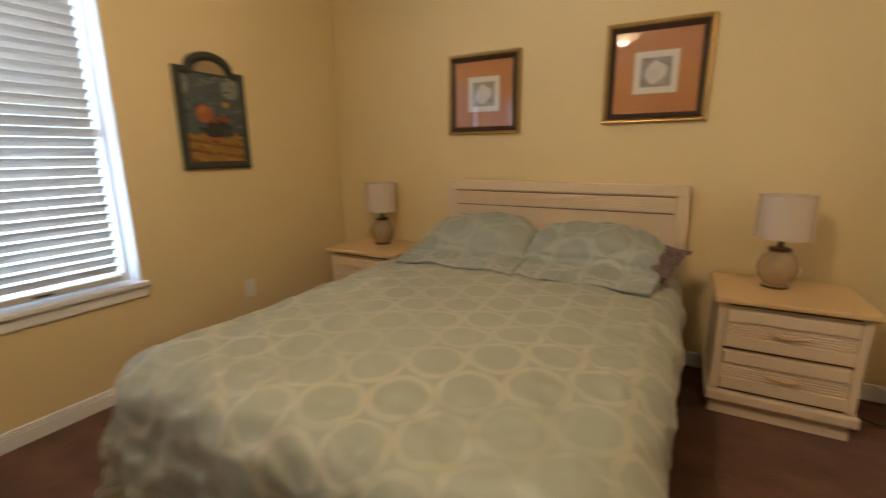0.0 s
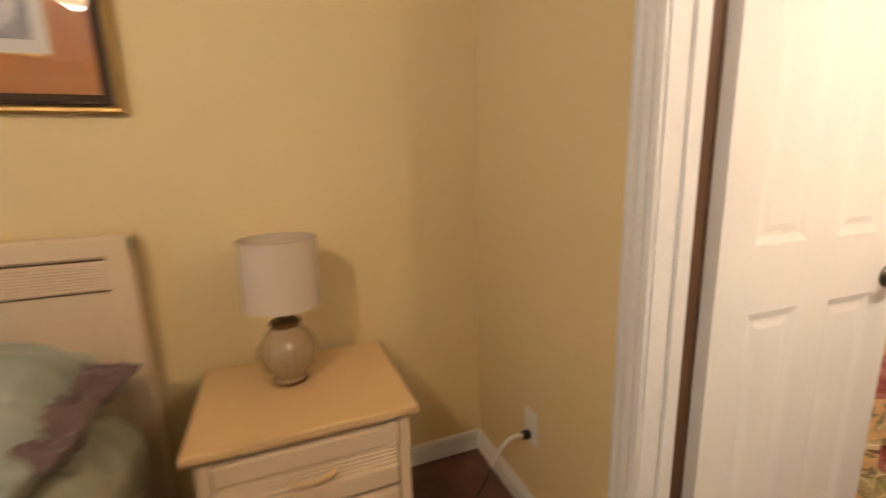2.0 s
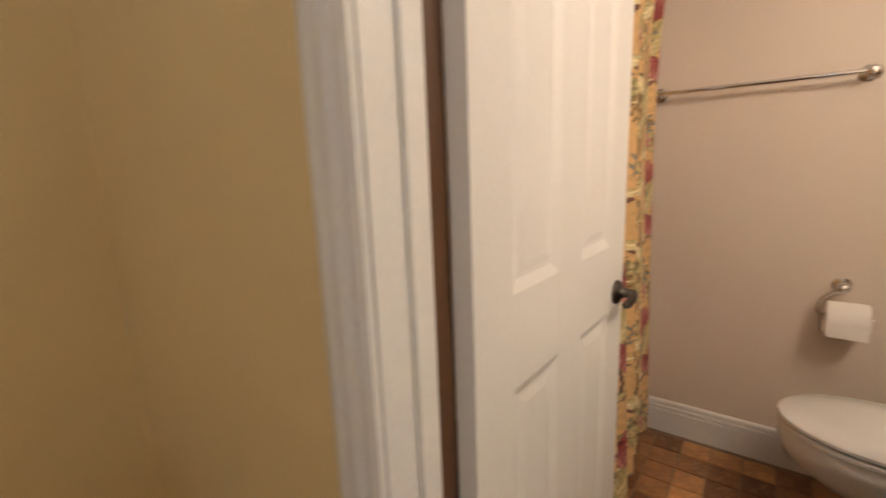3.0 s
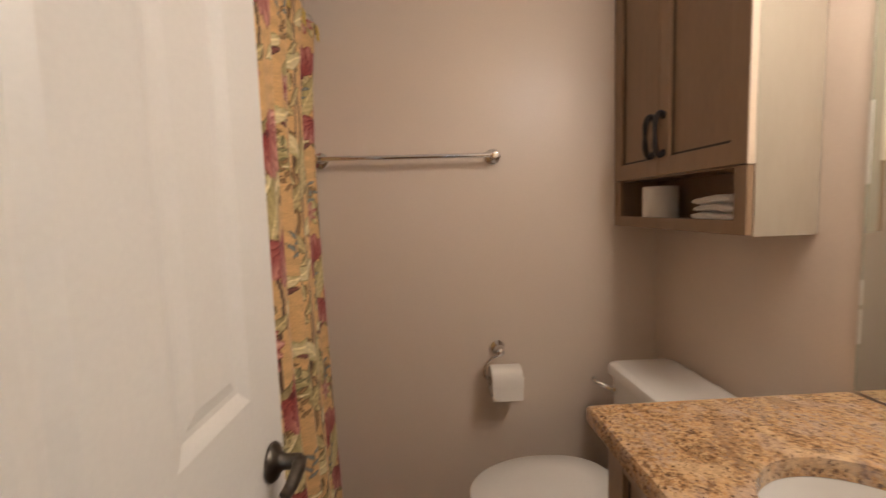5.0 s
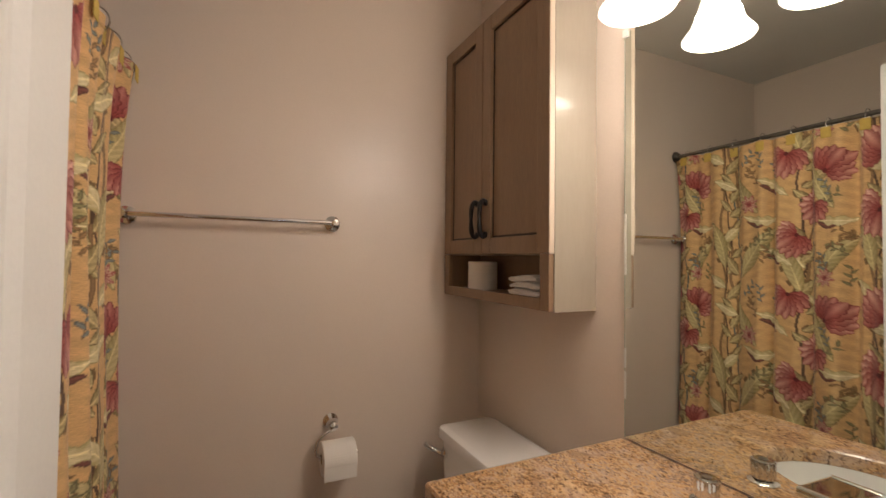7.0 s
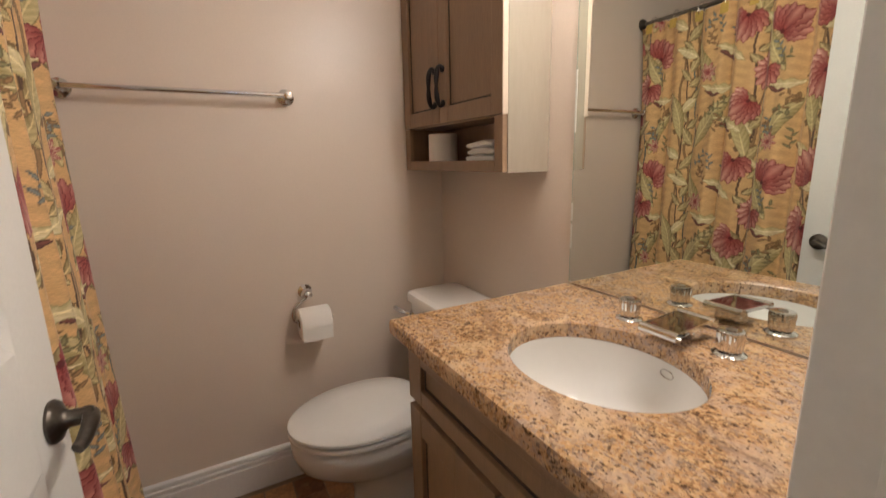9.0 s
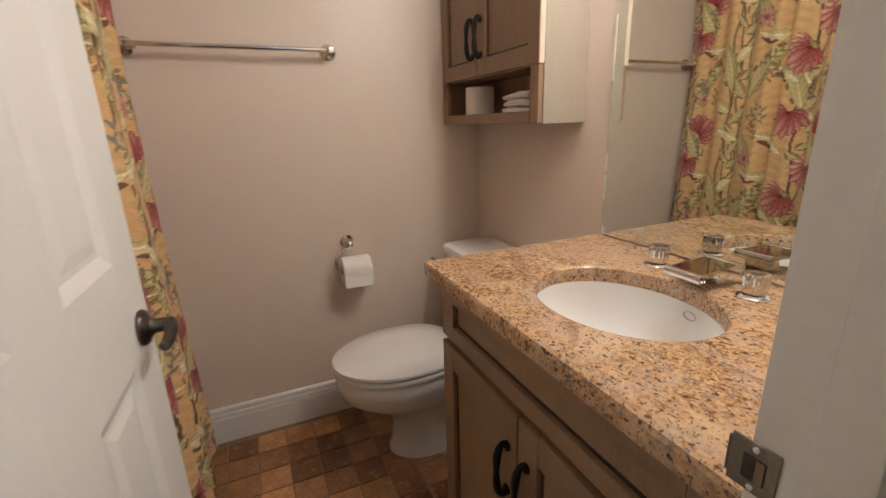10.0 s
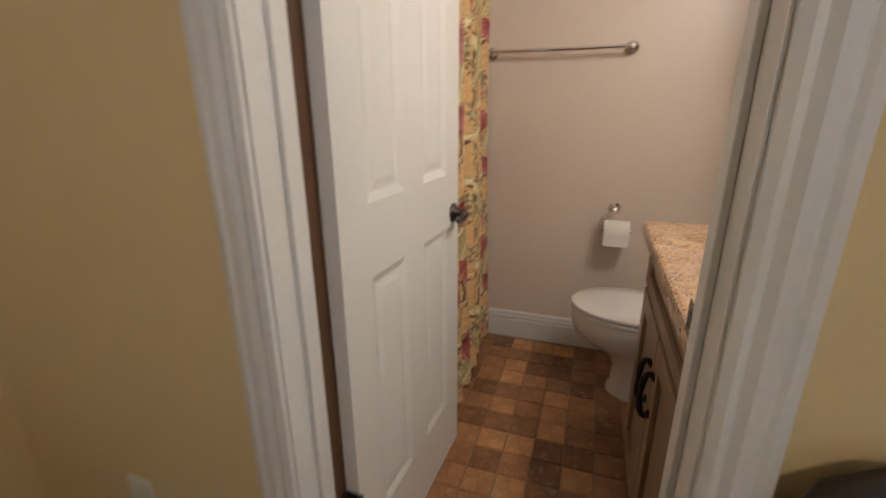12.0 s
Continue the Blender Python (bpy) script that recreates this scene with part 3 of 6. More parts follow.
for s, y in ((-1, YF), (1, YB)):
    lever = part("door_handle", in_door(lathe([(0.0, 0.0), (0.029, 0.0), (0.030, s * 0.004), (0.026, s * 0.010), (0.016, s * 0.014), (0.012, s * 0.020), (0.0115, s * 0.046), (0.0, s * 0.050)], (DOOR_L - 0.052, y, 0.900), 32, axis="y", close=(False, False))), M_BRONZE, door, "dark pewter lever handle", True)
    blade = bend([(DOOR_L - 0.044, y + s * 0.041, 0.901), (DOOR_L - 0.067, y + s * 0.046, 0.898), (DOOR_L - 0.092, y + s * 0.045, 0.891), (DOOR_L - 0.107, y + s * 0.043, 0.888), (DOOR_L - 0.122, y + s * 0.042, 0.890)], 5)
    part("lever", in_door(tube(blade, 0.011, 12, radii=[0.0125 - 0.005 * k / (len(blade) - 1) for k in range(len(blade))], flat=0.6)), M_BRONZE, lever, "", True)
part("latch", in_door(box(DOOR_L - 0.0005, DOOR_L + 0.002, -0.030, -0.005, 0.872, 0.927, 0.0005)), M_BRONZE, door)
for hz in (0.29, 1.76):
    bm = in_door(lathe([(0, hz), (0.0075, hz), (0.0075, hz + 0.09), (0, hz + 0.09)], (-0.006, -0.040, 0), 12, close=(False, False)))
    hinge = part("hinge", bm, M_IRON, door, "blackened steel hinge", True)
    part("leaf", in_door(box(-0.0022, -0.0002, -0.034, -0.002, hz, hz + 0.09)), M_IRON, hinge)
    part("leaf", box(2.488, 2.522, JAMB_N - 0.0065, JAMB_N - 0.0042, hz, hz + 0.09), M_IRON, hinge)

# ---- windows and blinds ----
M_DAY = glow("bright_overcast_backdrop", (0.55, 0.76, 1.0), 3.4)
structure("backdrop", box(-3.02, -3.0, -2.5, 6.0, -1.2, 4.6), M_DAY, "plain bright hazy sky beyond the windows")

BLIND_X = WEST - 0.045


def blind(y0, y1, n):
    b = thing("window_blind", (BLIND_X, (y0 + y1) / 2, WTOP - 0.02), "white two-inch slat blind lowered over the bright window", "window blind", "blinds on the west windows")
    part("headrail", box(BLIND_X - 0.028, BLIND_X + 0.028, y0, y1, WTOP - 0.055, WTOP - 0.003, 0.004), M_BLIND, b)
    z0, z1 = SILL + 0.085, WTOP - 0.085
    prof = [(-0.025, -0.0012), (0, 0.0022), (0.025, -0.0012), (0.025, 0.0014), (0, 0.0048), (-0.025, 0.0014)]
    ang = radians(50)
    rot = [(p[0] * math.cos(ang) - p[1] * math.sin(ang), p[0] * math.sin(ang) + p[1] * math.cos(ang)) for p in prof]
    me = mesh_of("slat", extrude_profile(rot, "y", y0 + 0.002, y1 - 0.002), M_BLIND)
    for k in range(n):
        ob = place(new("slat", me), b)
        ob.matrix_basis = Matrix.Translation((BLIND_X, 0, z0 + (z1 - z0) * k / (n - 1)))
    rail = part("bottom_rail", box(BLIND_X - 0.026, BLIND_X + 0.026, y0, y1, SILL + 0.024, SILL + 0.050, 0.005), M_BLIND, b)
    part("end_tag", box(BLIND_X + 0.0262, BLIND_X + 0.0275, (y0 + y1) / 2 + 0.16, (y0 + y1) / 2 + 0.23, SILL + 0.030, SILL + 0.040), M_COLLAR, rail)
    for y in (y0 + 0.14, (y0 + y1) / 2, y1 - 0.14):
        bm = tube([(BLIND_X + 0.023, y, SILL + 0.05), (BLIND_X + 0.023, y, WTOP - 0.05)], 0.0011, 6)
        tube([(BLIND_X - 0.023, y, SILL + 0.05), (BLIND_X - 0.023, y, WTOP - 0.05)], 0.0011, 6, bm)
        part("ladder_cord", bm, M_BLIND, b)


for k, (a, b) in enumerate(WINDOWS):
    win = tagged(new("window_%d" % (k + 1)), "white vinyl window behind a lowered blind", "window", kind="structure")
    win.matrix_basis = Matrix.Translation((WEST - 0.1, (a + b) / 2, SILL))
    x0, x1 = WEST - 0.135, WEST - 0.095
    for y0, y1, z0, z1 in ((a, a + 0.028, SILL, WTOP), (b - 0.028, b, SILL, WTOP), (a + 0.028, b - 0.028, SILL, SILL + 0.045), (a + 0.028, b - 0.028, WTOP - 0.045, WTOP), (a + 0.028, b - 0.028, 1.31, 1.35)):
        part("window_frame", box(x0, x1, y0, y1, z0, z1, 0.003), M_VINYL, win)
    for z0, z1 in ((SILL + 0.045, 1.31), (1.35, WTOP - 0.045)):
        g = part("pane", box(WEST - 0.118, WEST - 0.114, a + 0.028, b - 0.028, z0, z1), M_PANE, win)
        g.visible_shadow = False
    for y in (a, b - 0.006):
        part("reveal", box(WEST - 0.094, WEST + 0.001, y + (0.0005 if y == a else 0), y + 0.006, SILL, WTOP), M_VINYL, win)
    part("window_sill", box(WEST - 0.094, WEST + 0.032, a - 0.03, b + 0.03, SILL - 0.022, SILL + 0.003, 0.006), M_TRIM, win)
    part("apron", box(WEST + 0.0005, WEST + 0.014, a - 0.015, b + 0.015, SILL - 0.078, SILL - 0.0225, 0.004), M_TRIM, win)
    blind(a + 0.068, b - 0.068, 31)

# ---- bed ----
bed = thing("bed", (0.53, 3.4, 0), "full-size bed with a pickled wood headboard", "bed")
HB0, HB1, HBY = -0.190, 1.260, 4.385
part("headboard_panel", box(HB0 + 0.06, HB1 - 0.06, HBY + 0.012, HBY + 0.040, 0.30, 0.986, 0.002), M_PICKLED, bed)
for x0, x1 in ((HB0, HB0 + 0.062), (HB1 - 0.062, HB1)):
    part("post", box(x0, x1, HBY, HBY + 0.055, 0.0, 1.031, 0.006, seg=3), M_PICKLED, bed)
part("top_rail", box(HB0, HB1, HBY - 0.001, HBY + 0.056, 0.983, 1.042, 0.007, seg=3), M_PICKLED, bed)
part("fluted_rail", box(HB0 + 0.061, HB1 - 0.061, HBY + 0.004, HBY + 0.014, 0.889, 0.972, 0.002), M_PICKLED, bed)
for k in range(9):
    z = 0.8960 + k * 0.0086
    part("bead", extrude_profile([(HBY + 0.0045 - 0.004 * math.sin(math.pi * i / 6), z + 0.0034 * -math.cos(math.pi * i / 6)) for i in range(7)], "x", HB0 + 0.07, HB1 - 0.07), M_PICKLED, bed)
for z, y in ((0.9745, HBY + 0.0095), (0.8835, HBY + 0.0095)):
    # solid dark strip that stands for the groove's shade
    part("groove", box(HB0 + 0.064, HB1 - 0.064, y, y + 0.0030, z, z + 0.0042), M_COLLAR, bed, "dark strip painted as shade in the groove")
part("mattress", box(-0.14, 1.10, 2.50, 4.37, 0.28, 0.555, 0.06, seg=4), M_MATTRESS, bed, smooth=True)
part("box_spring", box(-0.14, 1.10, 2.50, 4.37, 0.13, 0.275, 0.02), M_MATTRESS, bed)
for x, y in ((-0.1, 2.56), (1.150, 3.08), (1.06, 2.56), (-0.1, 4.2), (1.06, 4.2)):
    part("leg", lathe([(0.018, 0.0), (0.030, 0.06), (0.034, 0.129)], (x, y, 0), 16), M_PICKLED, bed, "pale turned wooden leg")


def duvet():
    top, xc, y_foot, y_head, rad = 0.618, 0.48, 2.435, 4.20, 0.135
    hang = 0.60
    left, right = 0.70, 0.660
    nx, ny = 190, 170
    S = [-(left + hang) + (left + right + 2 * hang) * i / nx for i in range(nx + 1)]
    T = [y_foot - hang + (y_head - y_foot + hang) * j / ny for j in range(ny + 1)]
    verts, uvs = [], []
    for t in T:
        for s in S:
            wr = right - 0.035 * max(0.0, min(1.0, (3.6 - t) / 1.2))
            ds = max(0.0, s - wr, -s - left)
            dt = max(0.0, y_foot - t)
            r = math.hypot(ds, dt)
            sx = 1 if s > 0 else -1
            ux, uy = (sx * ds / r, -dt / r) if r > 1e-6 else (0, 0)
            bx, by = max(-left, min(wr, s)), max(y_foot, t)
            quarter = rad * math.pi / 2
            r2 = min(r, hang * (0.97 + 0.06 * noise.noise((bx * 2.2, by * 2.2, 3))))
            if r2 < quarter:
                out, drop = rad * math.sin(r2 / rad), rad * (1 - math.cos(r2 / rad))
            else:
                flare = -0.06 if ux > 0.5 else (0.30 if ux < -0.3 else 0.06)
                out, drop = rad + flare * (r2 - quarter), rad + (r2 - quarter) * 0.98
            along = bx * (abs(uy) > 0.5) + by * (abs(ux) > 0.5) + 0.18 * math.atan2(dt, max(ds, 1e-4))
            fold = min(1.0, r2 / 0.34) ** 1.3
            corner = min(1.0, min(ds, dt) / 0.12) * (1.0 if s < 0 else 0.25)
            wave = math.sin(along * 15 + 2.2 * noise.noise((along * 2, 1, 1))) * 0.016 + math.sin(along * 34 + 1.1) * 0.006
            out += fold * wave + 0.028 * corner * fold * math.sin(5 * math.atan2(dt, max(ds, 1e-4)) + 0.6)
            crumple = abs(noise.noise((s * 4 + t * 9, t * 4 - s * 8, 2))) * 0.020 + abs(noise.noise((s * 9 - t * 6, t * 11 + s * 3, 8))) * 0.010
            edge_zone = min(1.0, max(0.0, 1 - min(s + left + 0.05, wr + 0.05 - s, t - y_foot + 0.05) / 0.35))
            puff = 0.014 * noise.noise((bx * 2.6, by * 2.6, 0)) + 0.006 * noise.noise((bx * 8, by * 6, 5)) - crumple * (0.3 + 1.2 * edge_zone)
            edge = fold * (0.020 * noise.noise((s * 5, t * 5, 6)) + 0.012 * noise.noise((s * 13, t * 13, 4)) - 1.3 * crumple)
            pucker = max(0.0, noise.noise((s * 2.6, t * 2.6, 9)) + 0.25) * math.sin((s * 0.55 + t) * 118 + 5 * noise.noise((s * 5, t * 5, 3)))
            puff += 0.0075 * edge_zone * pucker
            edge += 0.0060 * fold * pucker
            z = top + puff - drop + 0.012 * (1 - edge_zone)
            x = xc + bx + ux * (out + edge)
            y = by + uy * (out + edge)
            verts.append((x, y, max(z, 0.030 + 0.02 * abs(noise.noise((x * 6, y * 6, 1))))))
            uvs.append((s, t))
    me = bpy.data.meshes.new("comforter")
    w = nx + 1
    faces = [(j * w + i, j * w + i + 1, (j + 1) * w + i + 1, (j + 1) * w + i) for j in range(ny) for i in range(nx)]
    me.from_pydata(verts, [], faces)
    layer = me.uv_layers.new(name="UVMap")
    layer.data.foreach_set("uv", [c for f in faces for v in f for c in uvs[v]])
    me.polygons.foreach_set("use_smooth", [True] * len(me.polygons))
    me.materials.append(M_DUVET)
    ob = new("comforter", me)
    mod = ob.modifiers.new("thick", "SOLIDIFY")
    mod.thickness, mod.offset = 0.018, -1
    return tagged(ob, "sage green satin comforter with cream rings spread over the bed", "comforter")


duvet()


def pillow(name, centre, size, tilt, yaw, material, label, seed, flange=0.045, category="pillow", group=""):
    w, h, d = size
    n = 70
    verts, faces, uvs = [], [], []
    for side in (1, -1):
        for j in range(n + 1):
            for i in range(n + 1):
                u, v = 2 * i / n - 1, 2 * j / n - 1
                k = 1 - flange * 2 / w
                cu, cv = min(1, abs(u) / k), min(1, abs(v) / (1 - flange * 2 / h))
                puff = (max(0, 1 - cu ** 2.3) * max(0, 1 - cv ** 2.3)) ** 0.52
                crease = 0.034 * noise.noise((u * 2.3 + seed, v * 2.3, side)) + 0.014 * noise.noise((u * 6 + seed, v * 4, side + 4)) - 0.042 * abs(noise.noise((u * 2.2 + v * 4 + seed, v * 3 - u * 3, 7))) - 0.020 * math.exp(-((v + 0.62 + 0.12 * math.sin(u * 3 + seed)) / 0.09) ** 2)
                crease -= 0.018 * abs(noise.noise((u * 5 + 2 * v + seed, v * 6 - u, 11))) + 0.009 * abs(noise.noise((u * 10 - 4 * v, v * 11 + u * 5 + seed, 13)))
                z = side * (d / 2 * puff + 0.003) + crease * (0.35 + puff)
                pinch = 1 - 0.10 * (1 - v * v) * abs(u) ** 5
                px = w / 2 * u * pinch + 0.008 * noise.noise((v * 3, seed, 2))
                py = h / 2 * v * (1 - 0.07 * (1 - u * u) * abs(v) ** 5) * (1 - 0.10 * (v > 0) * abs(u) ** 3) - (0.02 * v * v * math.cos(u * 2.0) if v < 0 else 0) + 0.012 * noise.noise((u * 4 + seed, v * 2, 9)) * abs(v)
                verts.append((px, py, z))
                uvs.append((px + seed, py + seed))
    m = n + 1
    for s in range(2):
        for j in range(n):
            for i in range(n):
                q = [s * m * m + j * m + i, s * m * m + j * m + i + 1, s * m * m + (j + 1) * m + i + 1, s * m * m + (j + 1) * m + i]
                faces.append(q if s == 0 else q[::-1])
    rim = [(0, i) for i in range(n)] + [(j, n) for j in range(n)] + [(n, n - i) for i in range(n)] + [(n - j, 0) for j in range(n)]
    for (a, b), (c, e) in zip(rim, rim[1:] + rim[:1]):
        faces.append([a * m + b, m * m + a * m + b, m * m + c * m + e, c * m + e])
    me = bpy.data.meshes.new(name)
    me.from_pydata(verts, [], faces)
    layer = me.uv_layers.new(name="UVMap")
    layer.data.foreach_set("uv", [c for f in faces for v in f for c in uvs[v]])
    me.transform(pose(*centre, tilt, 0, yaw))
    me.polygons.foreach_set("use_smooth", [True] * len(me.polygons))
    me.materials.append(material)
    return tagged(new(name, me), label, category, group)


def sham(x0, x1, height, yaw, seed, label, left_end, right_end):
    """A plump pillow in a cover, lying back on the headboard, with a long crumpled flange in front."""
    prof = bend([(3.715, 0.634), (3.80, 0.645), (3.885, 0.652), (3.935, 0.664), (3.955, 0.705), (4.02, 0.780), (4.12, 0.838), (4.22, 0.848), (4.30, 0.820), (4.345, 0.750), (4.345, 0.680), (4.30, 0.640), (4.10, 0.612), (3.90, 0.610), (3.74, 0.616)], 6)
    xc, hw, n = (x0 + x1) / 2, (x1 - x0) / 2, 90
    verts, uvs, run = [], [], [0.0]
    for a, b in zip(prof, prof[1:]):
        run.append(run[-1] + math.dist(a[:2], b[:2]))
    for i in range(n + 1):
        u = 2 * i / n - 1
        end = left_end if u < 0 else right_end
        f = (1 - abs(u) ** 7) ** 0.5 * (1 - end * abs(u) ** 2.5) + 0.28 * abs(u) ** 7 * (1 - end)
        for q, s in zip(prof, run):
            y, z = q[0], q[1]
            front = max(0.0, min(1.0, (3.97 - y) / 0.05))
            body = 1 - front
            x = xc + hw * u * (1 + 0.075 * max(0.0, y - 3.75) / 0.5) + 0.012 * noise.noise((y * 4, seed, u))
            z = 0.628 + (z - 0.628) * (1 + (f * height - 1) * body)
            top = 1.0 if z > 0.632 else 0.0
            z += top * body * (0.024 * noise.noise((x * 3.5 + seed, y * 4, 1)) + 0.010 * noise.noise((x * 9 + seed, y * 8, 2)) - 0.034 * abs(noise.noise((x * 5 + 3 * y + seed, y * 9 - 4 * x, 5))) - 0.016 * abs(noise.noise((x * 11 - 5 * y, y * 13 + 6 * x + seed, 8))))
            z += top * front * (0.020 * noise.noise((x * 7 + seed, y * 13, 3)) + 0.018 * abs(noise.noise((x * 15, y * 22 + seed, 4))))
            y += front * (0.030 * noise.noise((x * 3.6 + seed, 2, 2)) + 0.012 * math.sin(x * 17 + seed)) + body * (0.030 * noise.noise((x * 5 + seed, z * 6, 6)) + 0.034 * abs(noise.noise((x * 7 + 9 * z + seed, z * 12 - 3 * x, 7))))
            y -= 0.035 * front * max(0.0, u) ** 6
            verts.append((x, y, z))
            uvs.append((x * 0.8 + seed, s * 0.8 + seed))
    w = len(prof)
    faces = [(i * w + k, i * w + k + 1, (i + 1) * w + k + 1, (i + 1) * w + k) for i in range(n) for k in range(w - 1)]
    faces += [(i * w + w - 1, i * w, (i + 1) * w, (i + 1) * w + w - 1) for i in range(n)]
    faces += [tuple(range(w))[::-1], tuple(n * w + k for k in range(w))]
    me = bpy.data.meshes.new("pillow_sham")
    me.from_pydata(verts, [], faces)
    layer = me.uv_layers.new(name="UVMap")
    layer.data.foreach_set("uv", [c for f in faces for v in f for c in uvs[v]])
    me.transform(Matrix.Translation((xc, 4.05, 0)) @ Matrix.Rotation(radians(yaw), 4, "Z") @ Matrix.Translation((-xc, -4.05, 0)))
    me.polygons.foreach_set("use_smooth", [True] * len(me.polygons))
    me.materials.append(M_SHAM)
    return tagged(new("pillow_sham", me), label, "pillow", "shams on the bed")


sham(-0.185, 0.490, 1.09, 4, 1.3, "sage ring-pattern pillow sham lying against the headboard", 0.55, 0.30)
sham(0.500, 1.160, 1.0, -3, 5.1, "sage ring-pattern pillow sham with a crumpled flange", 0.25, 0.32)
pillow("pillow", (1.075, 4.115, 0.690), (0.36, 0.34, 0.115), 14, -18, M_MAUVE, "dark mauve pillow sticking out of the sham's open end", 8.7, 0.012)

# ---- nightstands and lamps ----


def nightstand(x0, x1, y0, y1, h):
    ns = thing("nightstand", ((x0 + x1) / 2, y0 + 0.25, 0), "pickled wood nightstand with two fluted drawers", "nightstand", "nightstands beside the bed")
    part("tabletop", box(x0, x1, y0, y1, h - 0.026, h, 0.007, seg=3), M_PICKLED_TOP, ns, "honey-toned top")
    b0, b1, f = x0 + 0.022, x1 - 0.022, y0 + 0.028
    part("case", box(b0, b1, f + 0.012, y1 - 0.005, 0.10, h - 0.0265, 0.002), M_PICKLED, ns)
    for a, b in ((b0, b0 + 0.034), (b1 - 0.034, b1)):
        part("stile", box(a, b, f, f + 0.013, 0.125, h - 0.030, 0.003), M_PICKLED, ns)
    part("moulding", box(x0 + 0.006, x1 - 0.006, y0 + 0.008, y1 - 0.004, 0.072, 0.124, 0.012, seg=3), M_PICKLED, ns)
    part("plinth", box(b0 + 0.006, b1 - 0.006, f + 0.010, y1 - 0.01, 0.0, 0.0725), M_PICKLED, ns)
    d0, d1 = b0 + 0.037, b1 - 0.037
    for z0, z1 in ((0.345, 0.525), (0.140, 0.325)):
        hh = (z1 - z0) / 3
        dr = part("drawer", box(d0, d1, f + 0.002, f + 0.0122, z0, z1, 0.001), M_PICKLED, ns)
        part("board", box(d0, d1, f - 0.009, f + 0.003, z1 - hh + 0.004, z1, 0.004), M_PICKLED, dr)
        part("board", box(d0, d1, f - 0.009, f + 0.003, z0, z0 + hh - 0.004, 0.004), M_PICKLED, dr)
        for k in range(5):
            z = z0 + hh + 0.006 + k * (hh - 0.012) / 4
            part("flute", extrude_profile([(f + 0.0025 - 0.005 * math.sin(math.pi * i / 6), z - 0.0042 * math.cos(math.pi * i / 6)) for i in range(7)], "x", d0 + 0.002, d1 - 0.002), M_PICKLED, dr)
        xc, zc = (d0 + d1) / 2, (z0 + z1) / 2
        pts = bend([(xc - 0.052, f - 0.006, zc), (xc - 0.042, f - 0.020, zc - 0.002), (xc, f - 0.027, zc - 0.003), (xc + 0.042, f - 0.020, zc - 0.002), (xc + 0.052, f - 0.006, zc)], 5)
        part("handle", tube(pts, 0.008, 10, flat=1.3), M_PICKLED_TOP, dr, "honey wood pull", True)
        # the gap's shade is a solid dark strip, not an opening
        part("gap", box(d0 - 0.003, d1 + 0.003, f + 0.0005, f + 0.0018, z0 - 0.009, z0 - 0.001), M_COLLAR, ns, "dark strip painted as shade below the drawer")
    # dark strip painted in for the shade beneath the tabletop
    part("shadow_line", box(b0 + 0.035, b1 - 0.035, f + 0.0005, f + 0.0018, h - 0.040, h - 0.030), M_COLLAR, ns, "dark strip painted as shade under the top")
    return ns


NS_H = 0.581
first = nightstand(1.397, 1.968, 3.958, 4.435, NS_H)
copy_thing(first, Matrix.Translation(first.location) @ Matrix.Translation((-2.335, 0, 0)))


def table_lamp(x, y, z):
    lamp_ = thing("table_lamp", (x, y, z), "unlit table lamp with ribbed amber glass base and drum shade", "lamp", "lamps on the nightstands")
    prof = [(0.0, 0.0), (0.050, 0.0), (0.052, 0.012), (0.046, 0.018), (0.070, 0.045), (0.084, 0.085), (0.082, 0.115), (0.062, 0.150), (0.042, 0.168), (0.036, 0.185), (0.0, 0.187)]
    part("base", lathe(prof, (x, y, z), 64, close=(False, False), flute=0.030, flutes=20), M_MERCURY, lamp_, "amber ribbed glass", True)
    part("foot_ring", lathe([(0.0, 0.0), (0.054, 0.0), (0.055, 0.008), (0.050, 0.011), (0.0, 0.011)], (x, y, z + 0.0005), 40, close=(False, False)), M_COLLAR, lamp_, smooth=True)
    part("collar", lathe([(0.0, 0.176), (0.044, 0.176), (0.046, 0.186), (0.040, 0.192), (0.014, 0.194), (0.011, 0.230), (0.0, 0.232)], (x, y, z), 32, close=(False, False)), M_COLLAR, lamp_, "dark brass collar", True)
    part("socket", lathe([(0.0, 0.226), (0.016, 0.226), (0.016, 0.285), (0.0, 0.29)], (x, y, z), 20, close=(False, False)), M_COLLAR, lamp_, smooth=True)
    part("shade", lathe([(0.112, 0.240), (0.108, 0.436), (0.1055, 0.436), (0.1095, 0.240), (0.112, 0.240)], (x, y, z), 56, close=(False, False)), M_SHADE, lamp_, "pale silvery drum shade still in glossy film", True)
    part("shade_ring", lathe([(0.109, 0.4345), (0.1095, 0.4385), (0.106, 0.4385), (0.1055, 0.4345)], (x, y, z), 56, close=(False, False)), M_SHADE, lamp_, smooth=True)
    return lamp_


l1 = table_lamp(1.652, 4.255, NS_H)
copy_thing(l1, Matrix.Translation((-0.660, 4.255, NS_H)))


def outlet(name, at, axis, label):
    o = thing(name, at, label, "outlet")
    x, y, z = at
    s = -1 if axis == "east" else 1
    part("plate", box(x, x + s * 0.006, y - 0.036, y + 0.036, z - 0.058, z + 0.058, 0.002), M_PLASTIC, o)
    for dz in (-0.026, 0.026):
        part("socket", box(x + s * 0.0062, x + s * 0.0085, y - 0.017, y + 0.017, z + dz - 0.014, z + dz + 0.014, 0.001), M_PLASTIC, o)
    return o


